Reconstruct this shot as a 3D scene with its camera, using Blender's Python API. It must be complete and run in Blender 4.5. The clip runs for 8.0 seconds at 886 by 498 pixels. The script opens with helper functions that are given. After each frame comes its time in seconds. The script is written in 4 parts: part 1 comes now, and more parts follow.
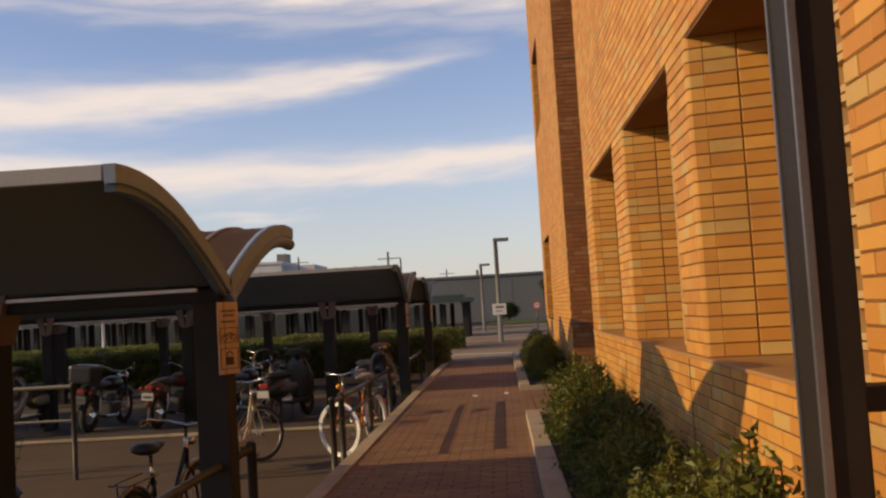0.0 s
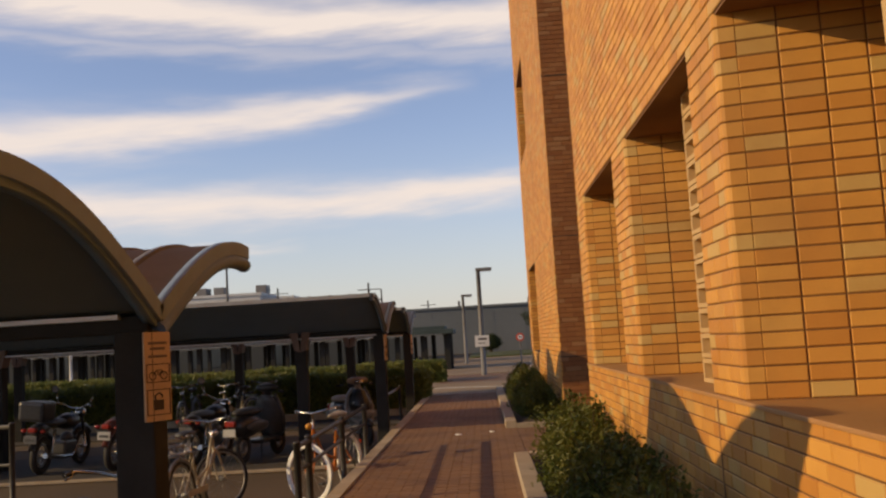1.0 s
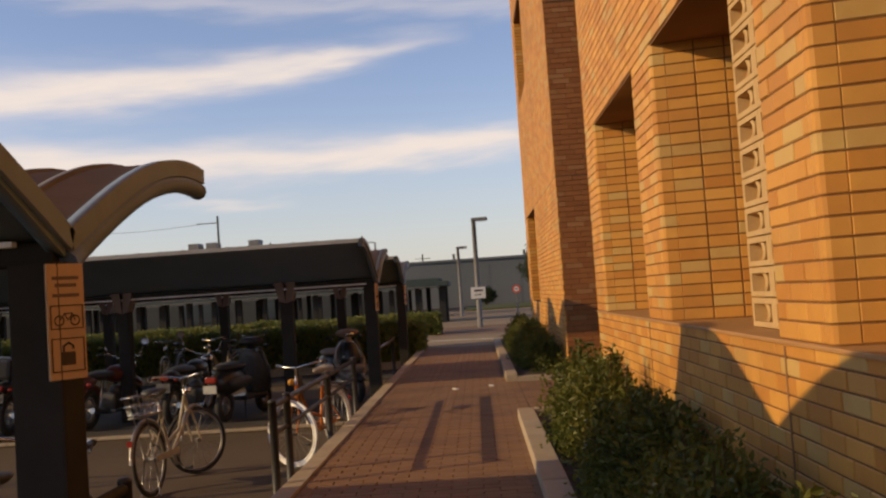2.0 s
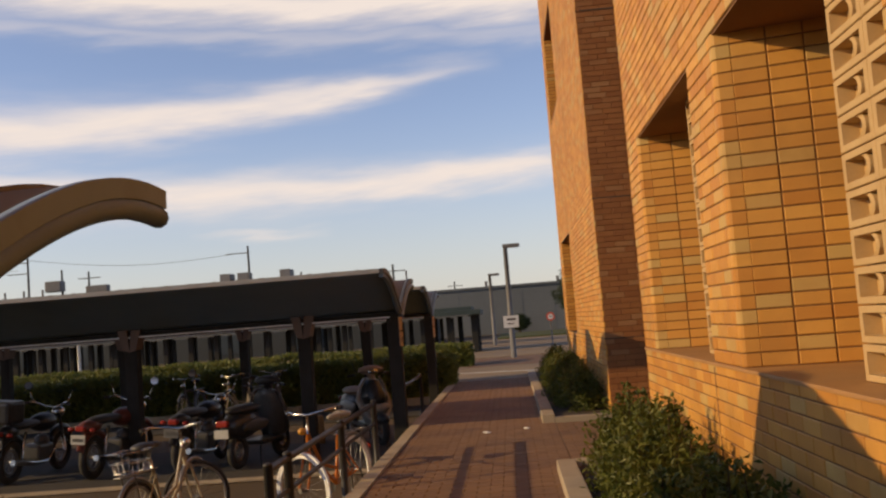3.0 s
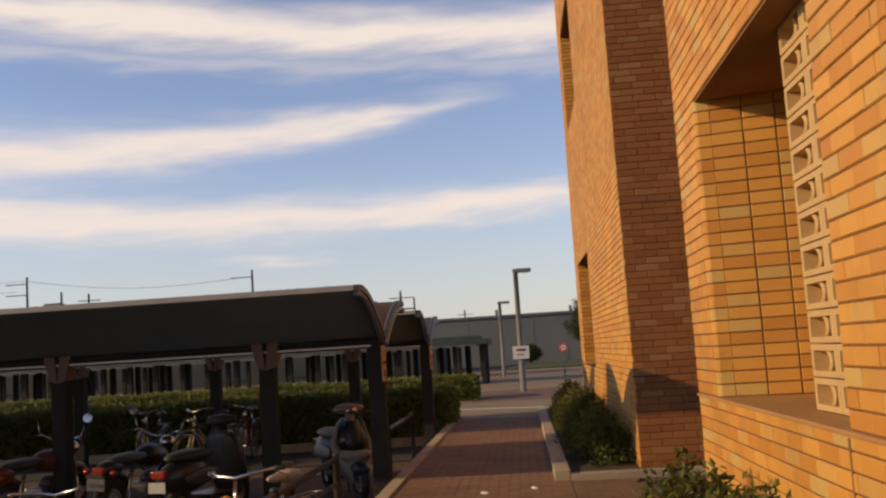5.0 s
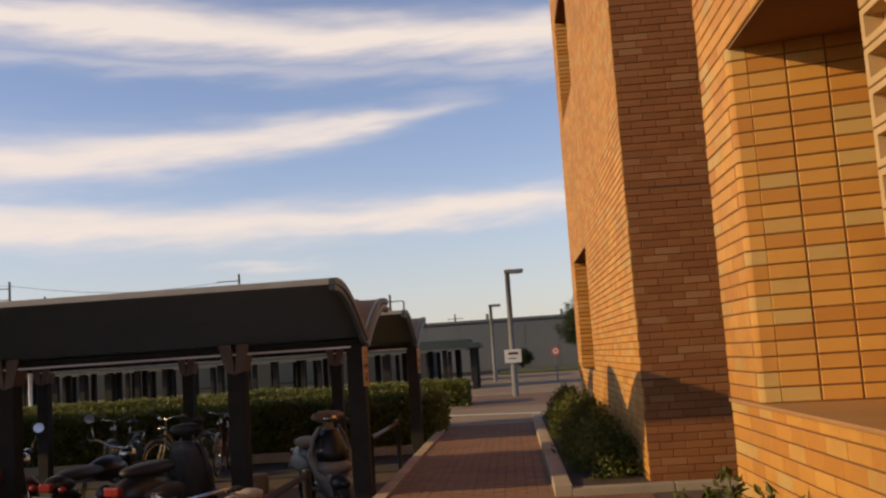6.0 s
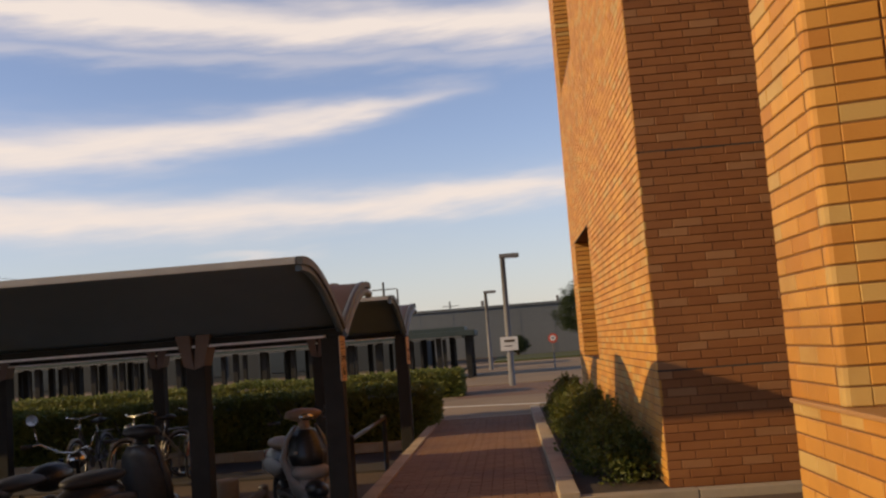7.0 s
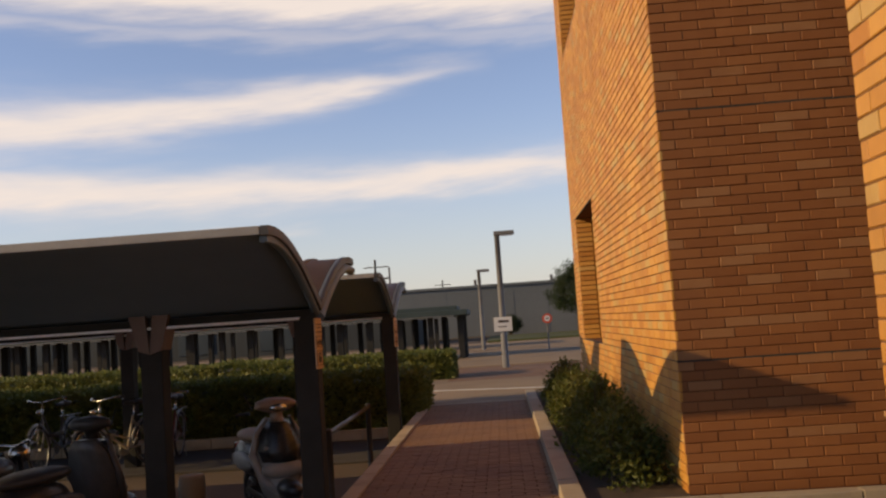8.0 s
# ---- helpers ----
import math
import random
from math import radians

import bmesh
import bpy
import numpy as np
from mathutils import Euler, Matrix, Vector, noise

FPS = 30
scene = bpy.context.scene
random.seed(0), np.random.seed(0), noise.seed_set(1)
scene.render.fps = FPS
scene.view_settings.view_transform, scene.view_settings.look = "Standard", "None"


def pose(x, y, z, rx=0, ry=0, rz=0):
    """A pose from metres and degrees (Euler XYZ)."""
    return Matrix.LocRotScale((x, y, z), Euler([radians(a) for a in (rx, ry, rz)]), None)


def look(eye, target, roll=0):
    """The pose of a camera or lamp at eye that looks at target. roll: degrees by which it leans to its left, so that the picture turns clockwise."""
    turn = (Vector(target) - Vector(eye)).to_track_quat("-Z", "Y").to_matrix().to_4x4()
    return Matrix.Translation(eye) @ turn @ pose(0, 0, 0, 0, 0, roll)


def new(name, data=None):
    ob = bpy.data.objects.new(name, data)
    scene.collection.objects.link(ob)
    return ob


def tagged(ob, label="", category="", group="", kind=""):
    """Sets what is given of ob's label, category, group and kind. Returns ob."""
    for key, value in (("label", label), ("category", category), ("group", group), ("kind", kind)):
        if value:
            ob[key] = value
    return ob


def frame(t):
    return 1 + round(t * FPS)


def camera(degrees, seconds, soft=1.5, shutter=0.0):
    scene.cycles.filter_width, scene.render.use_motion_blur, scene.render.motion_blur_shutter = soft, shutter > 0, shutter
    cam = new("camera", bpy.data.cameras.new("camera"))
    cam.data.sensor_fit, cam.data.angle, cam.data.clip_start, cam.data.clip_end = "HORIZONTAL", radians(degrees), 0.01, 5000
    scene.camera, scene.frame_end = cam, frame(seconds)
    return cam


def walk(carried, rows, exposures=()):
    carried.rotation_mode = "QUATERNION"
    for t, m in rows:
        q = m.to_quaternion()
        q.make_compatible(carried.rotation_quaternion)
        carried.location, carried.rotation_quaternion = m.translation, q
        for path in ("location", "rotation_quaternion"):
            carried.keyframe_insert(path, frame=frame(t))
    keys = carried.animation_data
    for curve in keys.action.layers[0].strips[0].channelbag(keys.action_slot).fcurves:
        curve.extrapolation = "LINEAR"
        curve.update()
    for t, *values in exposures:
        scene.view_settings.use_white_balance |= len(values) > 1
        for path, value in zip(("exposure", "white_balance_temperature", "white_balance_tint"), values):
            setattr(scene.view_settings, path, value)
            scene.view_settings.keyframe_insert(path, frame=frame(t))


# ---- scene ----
cam = camera(50.0, 8.0, soft=2.3)
PATH = [
    (0, (-0.016, 0.035, 1.354), (-0.13, 2.028, 1.48), -3.4),
    (0.5, (-0.066, 0.511, 1.351), (-0.167, 2.502, 1.501), -4.0),
    (1, (-0.065, 0.996, 1.353), (-0.136, 2.986, 1.543), -3.4),
    (2.3, (-0.125, 2.299, 1.26), (-0.193, 4.296, 1.339), -4.0),
    (2.5, (-0.116, 2.475, 1.329), (-0.207, 4.471, 1.413), -3.8),
    (3, (-0.096, 3.051, 1.358), (-0.225, 5.041, 1.513), -4.5),
    (3.5, (-0.068, 3.575, 1.324), (-0.221, 5.558, 1.539), -3.8),
    (4, (-0.085, 4.132, 1.36), (-0.233, 6.114, 1.583), -3.5),
    (4.5, (-0.038, 4.766, 1.376), (-0.193, 6.749, 1.59), -3.6),
    (6, (-0.097, 6.329, 1.329), (-0.226, 8.312, 1.555), -3.8),
    (6.5, (-0.131, 6.867, 1.337), (-0.252, 8.851, 1.554), -4.0),
    (7, (-0.112, 7.519, 1.343), (-0.232, 9.506, 1.543), -4.4),
    (7.5, (-0.132, 8.079, 1.348), (-0.247, 10.068, 1.523), -4.0),
    (8, (-0.154, 8.539, 1.387), (-0.263, 10.53, 1.541), -3.9),
]
walk(cam, [(t, look(eye, target, roll)) for t, eye, target, roll in PATH], exposures=[(0.0, 0.0, 7000, 10), (8.0, 0.0, 7000, 10)])

# ---- world, sun ----
SUN = Vector((1.0, 0.29, -0.37)).normalized()
world = bpy.data.worlds.new("sky")
scene.world = world
world.use_nodes = True


class Nodes:
    """Short way of wiring shader nodes."""

    def __init__(self, tree):
        self.tree = tree
        tree.nodes.clear()

    def add(self, kind, links=()):
        n = self.tree.nodes.new(kind)
        for sock, src in dict(links).items():
            if isinstance(src, bpy.types.NodeSocket):
                self.tree.links.new(src, n.inputs[sock])
            else:
                n.inputs[sock].default_value = src
        return n

    def math(self, op, a, b=0.0, c=0.0, clamp=False):
        n = self.tree.nodes.new("ShaderNodeMath")
        n.operation, n.use_clamp = op, clamp
        for k, src in enumerate((a, b, c)):
            if isinstance(src, bpy.types.NodeSocket):
                self.tree.links.new(src, n.inputs[k])
            else:
                n.inputs[k].default_value = src
        return n.outputs[0]

    def mix(self, fac, a, b, blend="MIX"):
        n = self.tree.nodes.new("ShaderNodeMix")
        n.data_type, n.blend_type = "RGBA", blend
        for k, src in ((0, fac), (6, a), (7, b)):
            if isinstance(src, bpy.types.NodeSocket):
                self.tree.links.new(src, n.inputs[k])
            else:
                n.inputs[k].default_value = src
        return n.outputs[2]

    def noise(self, vec, scale, detail=3.0, rough=0.55):
        return self.add("ShaderNodeTexNoise", {"Vector": vec, "Scale": scale, "Detail": detail, "Roughness": rough}).outputs[0]


def make_sky():
    n = Nodes(world.node_tree)
    sky = n.add("ShaderNodeTexSky")
    sky.sky_type, sky.sun_disc = "NISHITA", False
    sky.sun_elevation, sky.sun_rotation = math.asin(-SUN.z), math.atan2(-SUN.x, -SUN.y) % (2 * math.pi)
    sky.air_density, sky.dust_density, sky.ozone_density = 1.0, 0.15, 2.0
    way = n.add("ShaderNodeTexCoord").outputs["Generated"]
    xyz = n.add("ShaderNodeSeparateXYZ", {0: way})
    x, y, z = xyz.outputs
    az = n.math("MULTIPLY", n.math("ARCTAN2", x, y), 57.2958)
    el = n.math("MULTIPLY", n.math("ARCSINE", z), 57.2958)
    plane = n.add("ShaderNodeCombineXYZ", {0: n.math("MULTIPLY", az, 0.055), 1: n.math("MULTIPLY", el, 0.28), 2: 0.0}).outputs[0]
    fine = n.add("ShaderNodeCombineXYZ", {0: n.math("MULTIPLY", az, 0.12), 1: n.math("ADD", n.math("MULTIPLY", el, 1.0), n.math("MULTIPLY", az, -0.12)), 2: 3.0}).outputs[0]
    soft = n.noise(plane, 2.2, 4.0, 0.5)
    wisp = n.noise(fine, 1.1, 5.0, 0.6)
    wob = n.math("MULTIPLY", n.math("SUBTRACT", soft, 0.5), 2.4)
    e2 = n.math("ADD", n.math("ADD", el, wob), n.math("MULTIPLY", n.math("SUBTRACT", wisp, 0.5), 0.9))

    def streak(c0, c1, c2, width, taper, az0, az1, fade, gain):
        """A cirrus band: its height over azimuth is a parabola, and it thins out towards its ends."""
        mid = n.math("ADD", n.math("ADD", n.math("MULTIPLY", n.math("MULTIPLY", az, az), c2), n.math("MULTIPLY", az, c1)), c0)
        w = n.math("MAXIMUM", n.math("ADD", n.math("MULTIPLY", az, taper), width), 0.15)
        d = n.math("DIVIDE", n.math("SUBTRACT", e2, mid), w)
        g = n.math("POWER", 2.718, n.math("MULTIPLY", n.math("MULTIPLY", d, d), -1.0))
        a = n.math("MULTIPLY", n.math("SUBTRACT", az, az0), 1 / fade, clamp=True)
        b = n.math("MULTIPLY", n.math("SUBTRACT", az1, az), 1 / fade, clamp=True)
        return n.math("MULTIPLY", n.math("MULTIPLY", g, gain), n.math("MULTIPLY", a, b))

    bands = [streak(15.5, 0.16, 0.0015, 0.55, -0.028, -75, 1, 9, 0.95), streak(8.85, 0.05, 0.0016, 0.9, -0.012, -80, 16, 12, 1.0),
             streak(18.9, -0.045, 0.0, 1.25, 0.0, -80, 60, 20, 1.05), streak(17.0, -0.04, 0.0, 0.6, 0.0, -60, 40, 20, 0.35),
             streak(6.2, 0.0, 0.0, 0.28, 0.0, -19, -10, 4, 0.5), streak(24.5, 0.03, 0.0, 1.6, 0.0, -180, 180, 20, 0.6)]
    mask = bands[0]
    for b in bands[1:]:
        mask = n.math("MAXIMUM", mask, b)
    mask = n.math("MULTIPLY", mask, n.math("ADD", n.math("MULTIPLY", wisp, 0.7), 0.62), clamp=True)
    rise = n.math("MULTIPLY", n.math("SUBTRACT", el, 20.0), 1 / 35.0, clamp=True)
    tint = n.mix(1.0, sky.outputs[0], n.mix(rise, SKY_TINT, ZENITH_TINT), "MULTIPLY")
    low = n.math("POWER", n.math("SUBTRACT", 1.0, n.math("DIVIDE", n.math("ABSOLUTE", el), 13.0), clamp=True), 1.4)
    hazy = n.mix(n.math("MULTIPLY", low, 0.75), tint, HAZE)
    both = n.mix(mask, hazy, CLOUD)
    back = n.add("ShaderNodeBackground", {"Color": both, "Strength": SKY_STRENGTH})
    n.add("ShaderNodeOutputWorld", {"Surface": back.outputs[0]})


SKY_STRENGTH = 0.1
SKY_TINT = (1.66, 1.45, 1.62, 1)
ZENITH_TINT = (0.62, 0.66, 0.85, 1)
HAZE = (4.7, 5.0, 5.5, 1)
CLOUD = (8.6, 7.75, 7.5, 1)
make_sky()
sun = new("sun", bpy.data.lights.new("sun", "SUN"))
sun.data.energy, sun.data.angle, sun.data.color = 3.65, radians(0.6), (1.0, 0.72, 0.38)
sun.matrix_world = look((-20, -6, 8), Vector((-20, -6, 8)) + SUN)

# ---- materials ----


def surface(name, a, b, scale=6.0, rough=0.7, bump=0.15, fine=60.0, vary=0.0, metal=0.0, stain=None, stain_scale=0.8, spec=0.4, odd=None):
    """A worn surface: colours a and b mixed by broad and fine noise; vary: how much the pieces differ; stain: a third colour in blots."""
    m = bpy.data.materials.new(name)
    m.use_nodes = True
    n = Nodes(m.node_tree)
    geo = n.add("ShaderNodeNewGeometry")
    pos = geo.outputs["Position"]
    big, small = n.noise(pos, scale, 4.0), n.noise(pos, fine, 3.0)
    fac = n.math("ADD", n.math("MULTIPLY", big, 0.65), n.math("MULTIPLY", small, 0.35))
    fac = n.math("MULTIPLY", n.math("SUBTRACT", fac, 0.28), 2.2, clamp=True)
    if vary:
        r = n.math("FRACT", n.math("ADD", geo.outputs["Random Per Island"], n.add("ShaderNodeObjectInfo").outputs["Random"]))
        fac = n.math("ADD", n.math("MULTIPLY", fac, 1 - vary), n.math("MULTIPLY", r, vary), clamp=True)
    col = n.mix(fac, (*a, 1), (*b, 1))
    if odd:
        pick = n.math("MULTIPLY", n.math("SUBTRACT", n.math("FRACT", n.math("MULTIPLY", r, 7.31)), 0.80), 9.0, clamp=True)
        col = n.mix(n.math("MULTIPLY", pick, 0.75), col, (*odd, 1))
    if stain:
        blot = n.math("MULTIPLY", n.math("SUBTRACT", n.noise(pos, stain_scale, 5.0, 0.6), 0.5), 4.5, clamp=True)
        col = n.mix(n.math("MULTIPLY", blot, 0.6), col, (*stain, 1))
    rr = n.math("ADD", n.math("MULTIPLY", small, 0.25), rough - 0.12, clamp=True)
    bs = n.add("ShaderNodeBsdfPrincipled", {"Base Color": col, "Roughness": rr, "Metallic": metal, "Specular IOR Level": spec})
    if bump:
        mixh = n.math("ADD", n.math("MULTIPLY", small, 0.5), n.math("MULTIPLY", big, 0.5))
        bp = n.add("ShaderNodeBump", {"Height": mixh, "Strength": bump, "Distance": 0.01})
        n.tree.links.new(bp.outputs[0], bs.inputs["Normal"])
    n.add("ShaderNodeOutputMaterial", {0: bs.outputs[0]})
    return m


BRICK = surface("buff brick", (0.445, 0.176, 0.027), (0.645, 0.33, 0.068), 5, 0.62, 0.25, 90, vary=0.72, stain=(0.34, 0.16, 0.035), stain_scale=1.3, odd=(0.50, 0.345, 0.12))
# tower front: the side's buff brick with its shade put into the colour
BRICK_FRONT_SHADE = surface("buff brick in shade", (0.235, 0.083, 0.024), (0.345, 0.137, 0.043), 5, 0.7, 0.25, 90, vary=0.6, stain=(0.22, 0.085, 0.03), stain_scale=0.9, odd=(0.36, 0.175, 0.073))
MORTAR = surface("brick mortar", (0.15, 0.07, 0.024), (0.21, 0.10, 0.034), 8, 0.9, 0.3, 120)
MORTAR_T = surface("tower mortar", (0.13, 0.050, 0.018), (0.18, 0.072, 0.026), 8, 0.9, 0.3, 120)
SILL_TILE = surface("sill tile", (0.36, 0.18, 0.065), (0.46, 0.25, 0.095), 4, 0.5, 0.08, 70, stain=(0.25, 0.13, 0.06), stain_scale=2.0)
VENT = surface("beige vent block", (0.44, 0.28, 0.12), (0.55, 0.37, 0.17), 6, 0.8, 0.2, 120)
# vent clay darkened for the back of the holes, shade in its colour
VENT_SHADE = surface("vent hole shade", (0.20, 0.10, 0.04), (0.28, 0.15, 0.06), 6, 0.9, 0.1)
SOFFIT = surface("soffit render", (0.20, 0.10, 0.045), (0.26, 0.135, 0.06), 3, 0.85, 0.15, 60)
BRONZE = surface("dark bronze metal", (0.018, 0.013, 0.010), (0.03, 0.022, 0.016), 5, 0.6, 0.03, 80, spec=0.2)
BRONZE_EDGE = surface("worn grey metal edge", (0.14, 0.13, 0.13), (0.22, 0.21, 0.21), 9, 0.4, 0.05, 80, metal=0.6)
PAVER = surface("red brick paver", (0.182, 0.094, 0.044), (0.258, 0.140, 0.068), 3, 0.8, 0.3, 80, vary=0.5, stain=(0.10, 0.05, 0.035), stain_scale=0.9)
SAND_JOINT = surface("sand joint", (0.09, 0.06, 0.04), (0.13, 0.085, 0.055), 12, 0.95, 0.3)
CONCRETE = surface("kerb concrete", (0.32, 0.25, 0.165), (0.47, 0.38, 0.27), 5, 0.85, 0.25, 70, vary=0.3, stain=(0.2, 0.16, 0.12), stain_scale=2.5)
GROUND = surface("worn brown asphalt", (0.074, 0.050, 0.028), (0.116, 0.079, 0.045), 0.9, 0.9, 0.4, 45, stain=(0.05, 0.04, 0.03), stain_scale=0.5)
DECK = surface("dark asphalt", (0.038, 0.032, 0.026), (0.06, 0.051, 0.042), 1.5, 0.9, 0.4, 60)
ROAD = surface("tan grey road", (0.235, 0.158, 0.086), (0.33, 0.23, 0.132), 0.6, 0.9, 0.3, 40, stain=(0.07, 0.06, 0.05), stain_scale=0.3)
WHITE_LINE = surface("worn road paint", (0.45, 0.42, 0.37), (0.65, 0.62, 0.56), 4, 0.8, 0.2)
SOIL = surface("planter soil", (0.045, 0.032, 0.02), (0.085, 0.06, 0.038), 9, 0.95, 0.8, 50)
GRASS = surface("verge grass", (0.055, 0.065, 0.018), (0.10, 0.105, 0.03), 2, 0.9, 0.6, 40)
STEEL_DARK = surface("charcoal painted steel", (0.026, 0.025, 0.022), (0.040, 0.038, 0.034), 5, 0.75, 0.05, 60, spec=0.12)
ROOF_TOP = surface("beige roof sheet", (0.135, 0.125, 0.12), (0.20, 0.185, 0.175), 2.5, 0.55, 0.08, 50, stain=(0.13, 0.11, 0.095), stain_scale=1.6)
ROOF_UNDER = surface("dark roof underside", (0.115, 0.17, 0.22), (0.15, 0.21, 0.265), 2, 0.5, 0.1, 50)
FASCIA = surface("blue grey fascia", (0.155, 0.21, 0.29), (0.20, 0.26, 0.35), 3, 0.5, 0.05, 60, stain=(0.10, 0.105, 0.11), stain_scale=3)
EDGE_GREY = surface("light grey edge rail", (0.24, 0.24, 0.24), (0.32, 0.32, 0.32), 4, 0.45, 0.05, 60)
# fascias of the two farther shelters: shade put into a darker colour
FASCIA_SHADE = surface("grey fascia in shade", (0.045, 0.048, 0.052), (0.075, 0.078, 0.082), 3, 0.5, 0.05, 60)
RAFTER = surface("grey steel rafter", (0.10, 0.145, 0.21), (0.135, 0.185, 0.26), 4, 0.5, 0.05, 60)
# gutter's sky sheen painted as white; lamp glass and marker post share it
GUTTER = surface("white paint and gutter sheen", (0.78, 0.78, 0.77), (0.88, 0.88, 0.87), 4, 0.3, 0.03, 60)
TAN_CAP = surface("brown bracket paint", (0.13, 0.085, 0.065), (0.18, 0.12, 0.09), 5, 0.6, 0.1, 60)
TEAL_ROOF = surface("dull teal roof", (0.03, 0.045, 0.042), (0.055, 0.075, 0.07), 1, 0.6, 0.1, 40)
FACTORY = surface("grey factory cladding", (0.115, 0.125, 0.128), (0.155, 0.166, 0.17), 0.15, 0.8, 0.1, 3)
HALL = surface("dark grey cladding", (0.034, 0.038, 0.038), (0.05, 0.055, 0.055), 0.3, 0.8, 0.1, 5)
HALL_GLASS = surface("dim window glass", (0.033, 0.041, 0.043), (0.048, 0.058, 0.06), 0.6, 0.4, 0.02, 5)
OFFWHITE = surface("offwhite render", (0.48, 0.47, 0.45), (0.60, 0.58, 0.55), 0.5, 0.8, 0.1, 6)
POLE_GREY = surface("grey pole", (0.14, 0.135, 0.13), (0.20, 0.19, 0.18), 2, 0.6, 0.05, 30)
SIGN_ORANGE = surface("faded orange sign", (0.50, 0.32, 0.17), (0.58, 0.38, 0.21), 6, 0.6, 0.05, 60)
SIGN_DARK = surface("sign print", (0.045, 0.03, 0.02), (0.07, 0.045, 0.03), 10, 0.6, 0.0)
SIGN_WHITE = surface("white sign board", (0.62, 0.60, 0.57), (0.72, 0.70, 0.67), 5, 0.5, 0.03)
SIGN_RED = surface("red sign paint", (0.50, 0.06, 0.03), (0.62, 0.10, 0.05), 5, 0.5, 0.03)

# ---- mesh helpers ----


def part(name, bm, material, parent=None, label=""):
    me = bpy.data.meshes.new(name)
    bm.to_mesh(me)
    bm.free()
    me.materials.append(material)
    ob = new(name, me)
    if parent:
        ob.parent = parent
    return tagged(ob, label)


def thing(name, label, category, at=None, group="", kind=""):
    ob = new(name)
    if at is not None:
        ob.matrix_basis = at
    return tagged(ob, label, category, group, kind)


def box(bm, x0, x1, y0, y1, z0, z1, bevel=0.0, m=None):
    r = bmesh.ops.create_cube(bm, size=1.0)
    vs = r["verts"]
    for v in vs:
        v.co = Vector(((x0 + x1) / 2 + v.co.x * (x1 - x0), (y0 + y1) / 2 + v.co.y * (y1 - y0), (z0 + z1) / 2 + v.co.z * (z1 - z0)))
    if bevel:
        es = list({e for v in vs for e in v.link_edges})
        out = bmesh.ops.bevel(bm, geom=es, offset=bevel, segments=2, affect="EDGES", profile=0.6)
        vs = list({v for f in out["faces"] for v in f.verts} | {v for v in vs if v.is_valid})
    if m is not None:
        bmesh.ops.transform(bm, matrix=m, verts=[v for v in vs if v.is_valid])
    return bm


def boxes(*specs, bevel=0.0):
    bm = bmesh.new()
    for sp in specs:
        box(bm, *sp, bevel=bevel)
    return bm


def tube(bm, pts, r, seg=8, caps=True, radii=None, closed=False):
    """A round bar along the points."""
    pts = [Vector(p) for p in pts]
    rings = []
    up = Vector((0.13, 0.21, 0.97)).normalized()
    for i, p in enumerate(pts):
        if closed:
            d = pts[(i + 1) % len(pts)] - pts[i - 1]
        else:
            d = pts[min(i + 1, len(pts) - 1)] - pts[max(i - 1, 0)]
        d.normalize()
        a = d.cross(up)
        if a.length < 0.05:
            a = d.cross(Vector((1, 0.2, 0)))
        a.normalize()
        b = d.cross(a)
        rad = radii[i] if radii else r
        rings.append([bm.verts.new(p + (a * math.cos(k * 2 * math.pi / seg) + b * math.sin(k * 2 * math.pi / seg)) * rad) for k in range(seg)])
    pairs = list(zip(rings, rings[1:])) + ([(rings[-1], rings[0])] if closed else [])
    for q, w in pairs:
        for k in range(seg):
            f = bm.faces.new((q[k], q[(k + 1) % seg], w[(k + 1) % seg], w[k]))
            f.smooth = True
    if caps and not closed:
        bm.faces.new(rings[0])
        bm.faces.new(rings[-1][::-1])
    return bm


def tubes(*specs):
    bm = bmesh.new()
    for pts, r in specs:
        tube(bm, pts, r)
    return bm


def ring(bm, centre, radius, r, axis="x", seg=28, tseg=6):
    c = Vector(centre)
    pts = []
    for k in range(seg):
        a = 2 * math.pi * k / seg
        u, v = radius * math.cos(a), radius * math.sin(a)
        pts.append(c + Vector({"x": (0, u, v), "y": (u, 0, v), "z": (u, v, 0)}[axis]))
    return tube(bm, pts, r, tseg, closed=True)


def lathe(bm, profile, centre=(0, 0, 0), seg=16, m=None):
    """A turned shape from (radius, height) pairs."""
    rows = []
    for rad, h in profile:
        rows.append([bm.verts.new(Vector((rad * math.cos(k * 2 * math.pi / seg), rad * math.sin(k * 2 * math.pi / seg), h)) + Vector(centre)) for k in range(seg)])
    for a, b in zip(rows, rows[1:]):
        for k in range(seg):
            f = bm.faces.new((a[k], a[(k + 1) % seg], b[(k + 1) % seg], b[k]))
            f.smooth = True
    bm.faces.new(rows[0][::-1])
    bm.faces.new(rows[-1])
    if m is not None:
        bmesh.ops.transform(bm, matrix=m, verts=[v for r in rows for v in r])
    return bm


def blob(bm, centre, radii, detail=2, lump=0.0, m=None):
    r = bmesh.ops.create_icosphere(bm, subdivisions=detail, radius=1.0)
    for v in r["verts"]:
        k = 1 + lump * noise.noise(v.co * 2.1 + Vector(centre))
        v.co = Vector((v.co.x * radii[0] * k + centre[0], v.co.y * radii[1] * k + centre[1], v.co.z * radii[2] * k + centre[2]))
        for f in v.link_faces:
            f.smooth = True
    if m is not None:
        bmesh.ops.transform(bm, matrix=m, verts=r["verts"])
    return bm


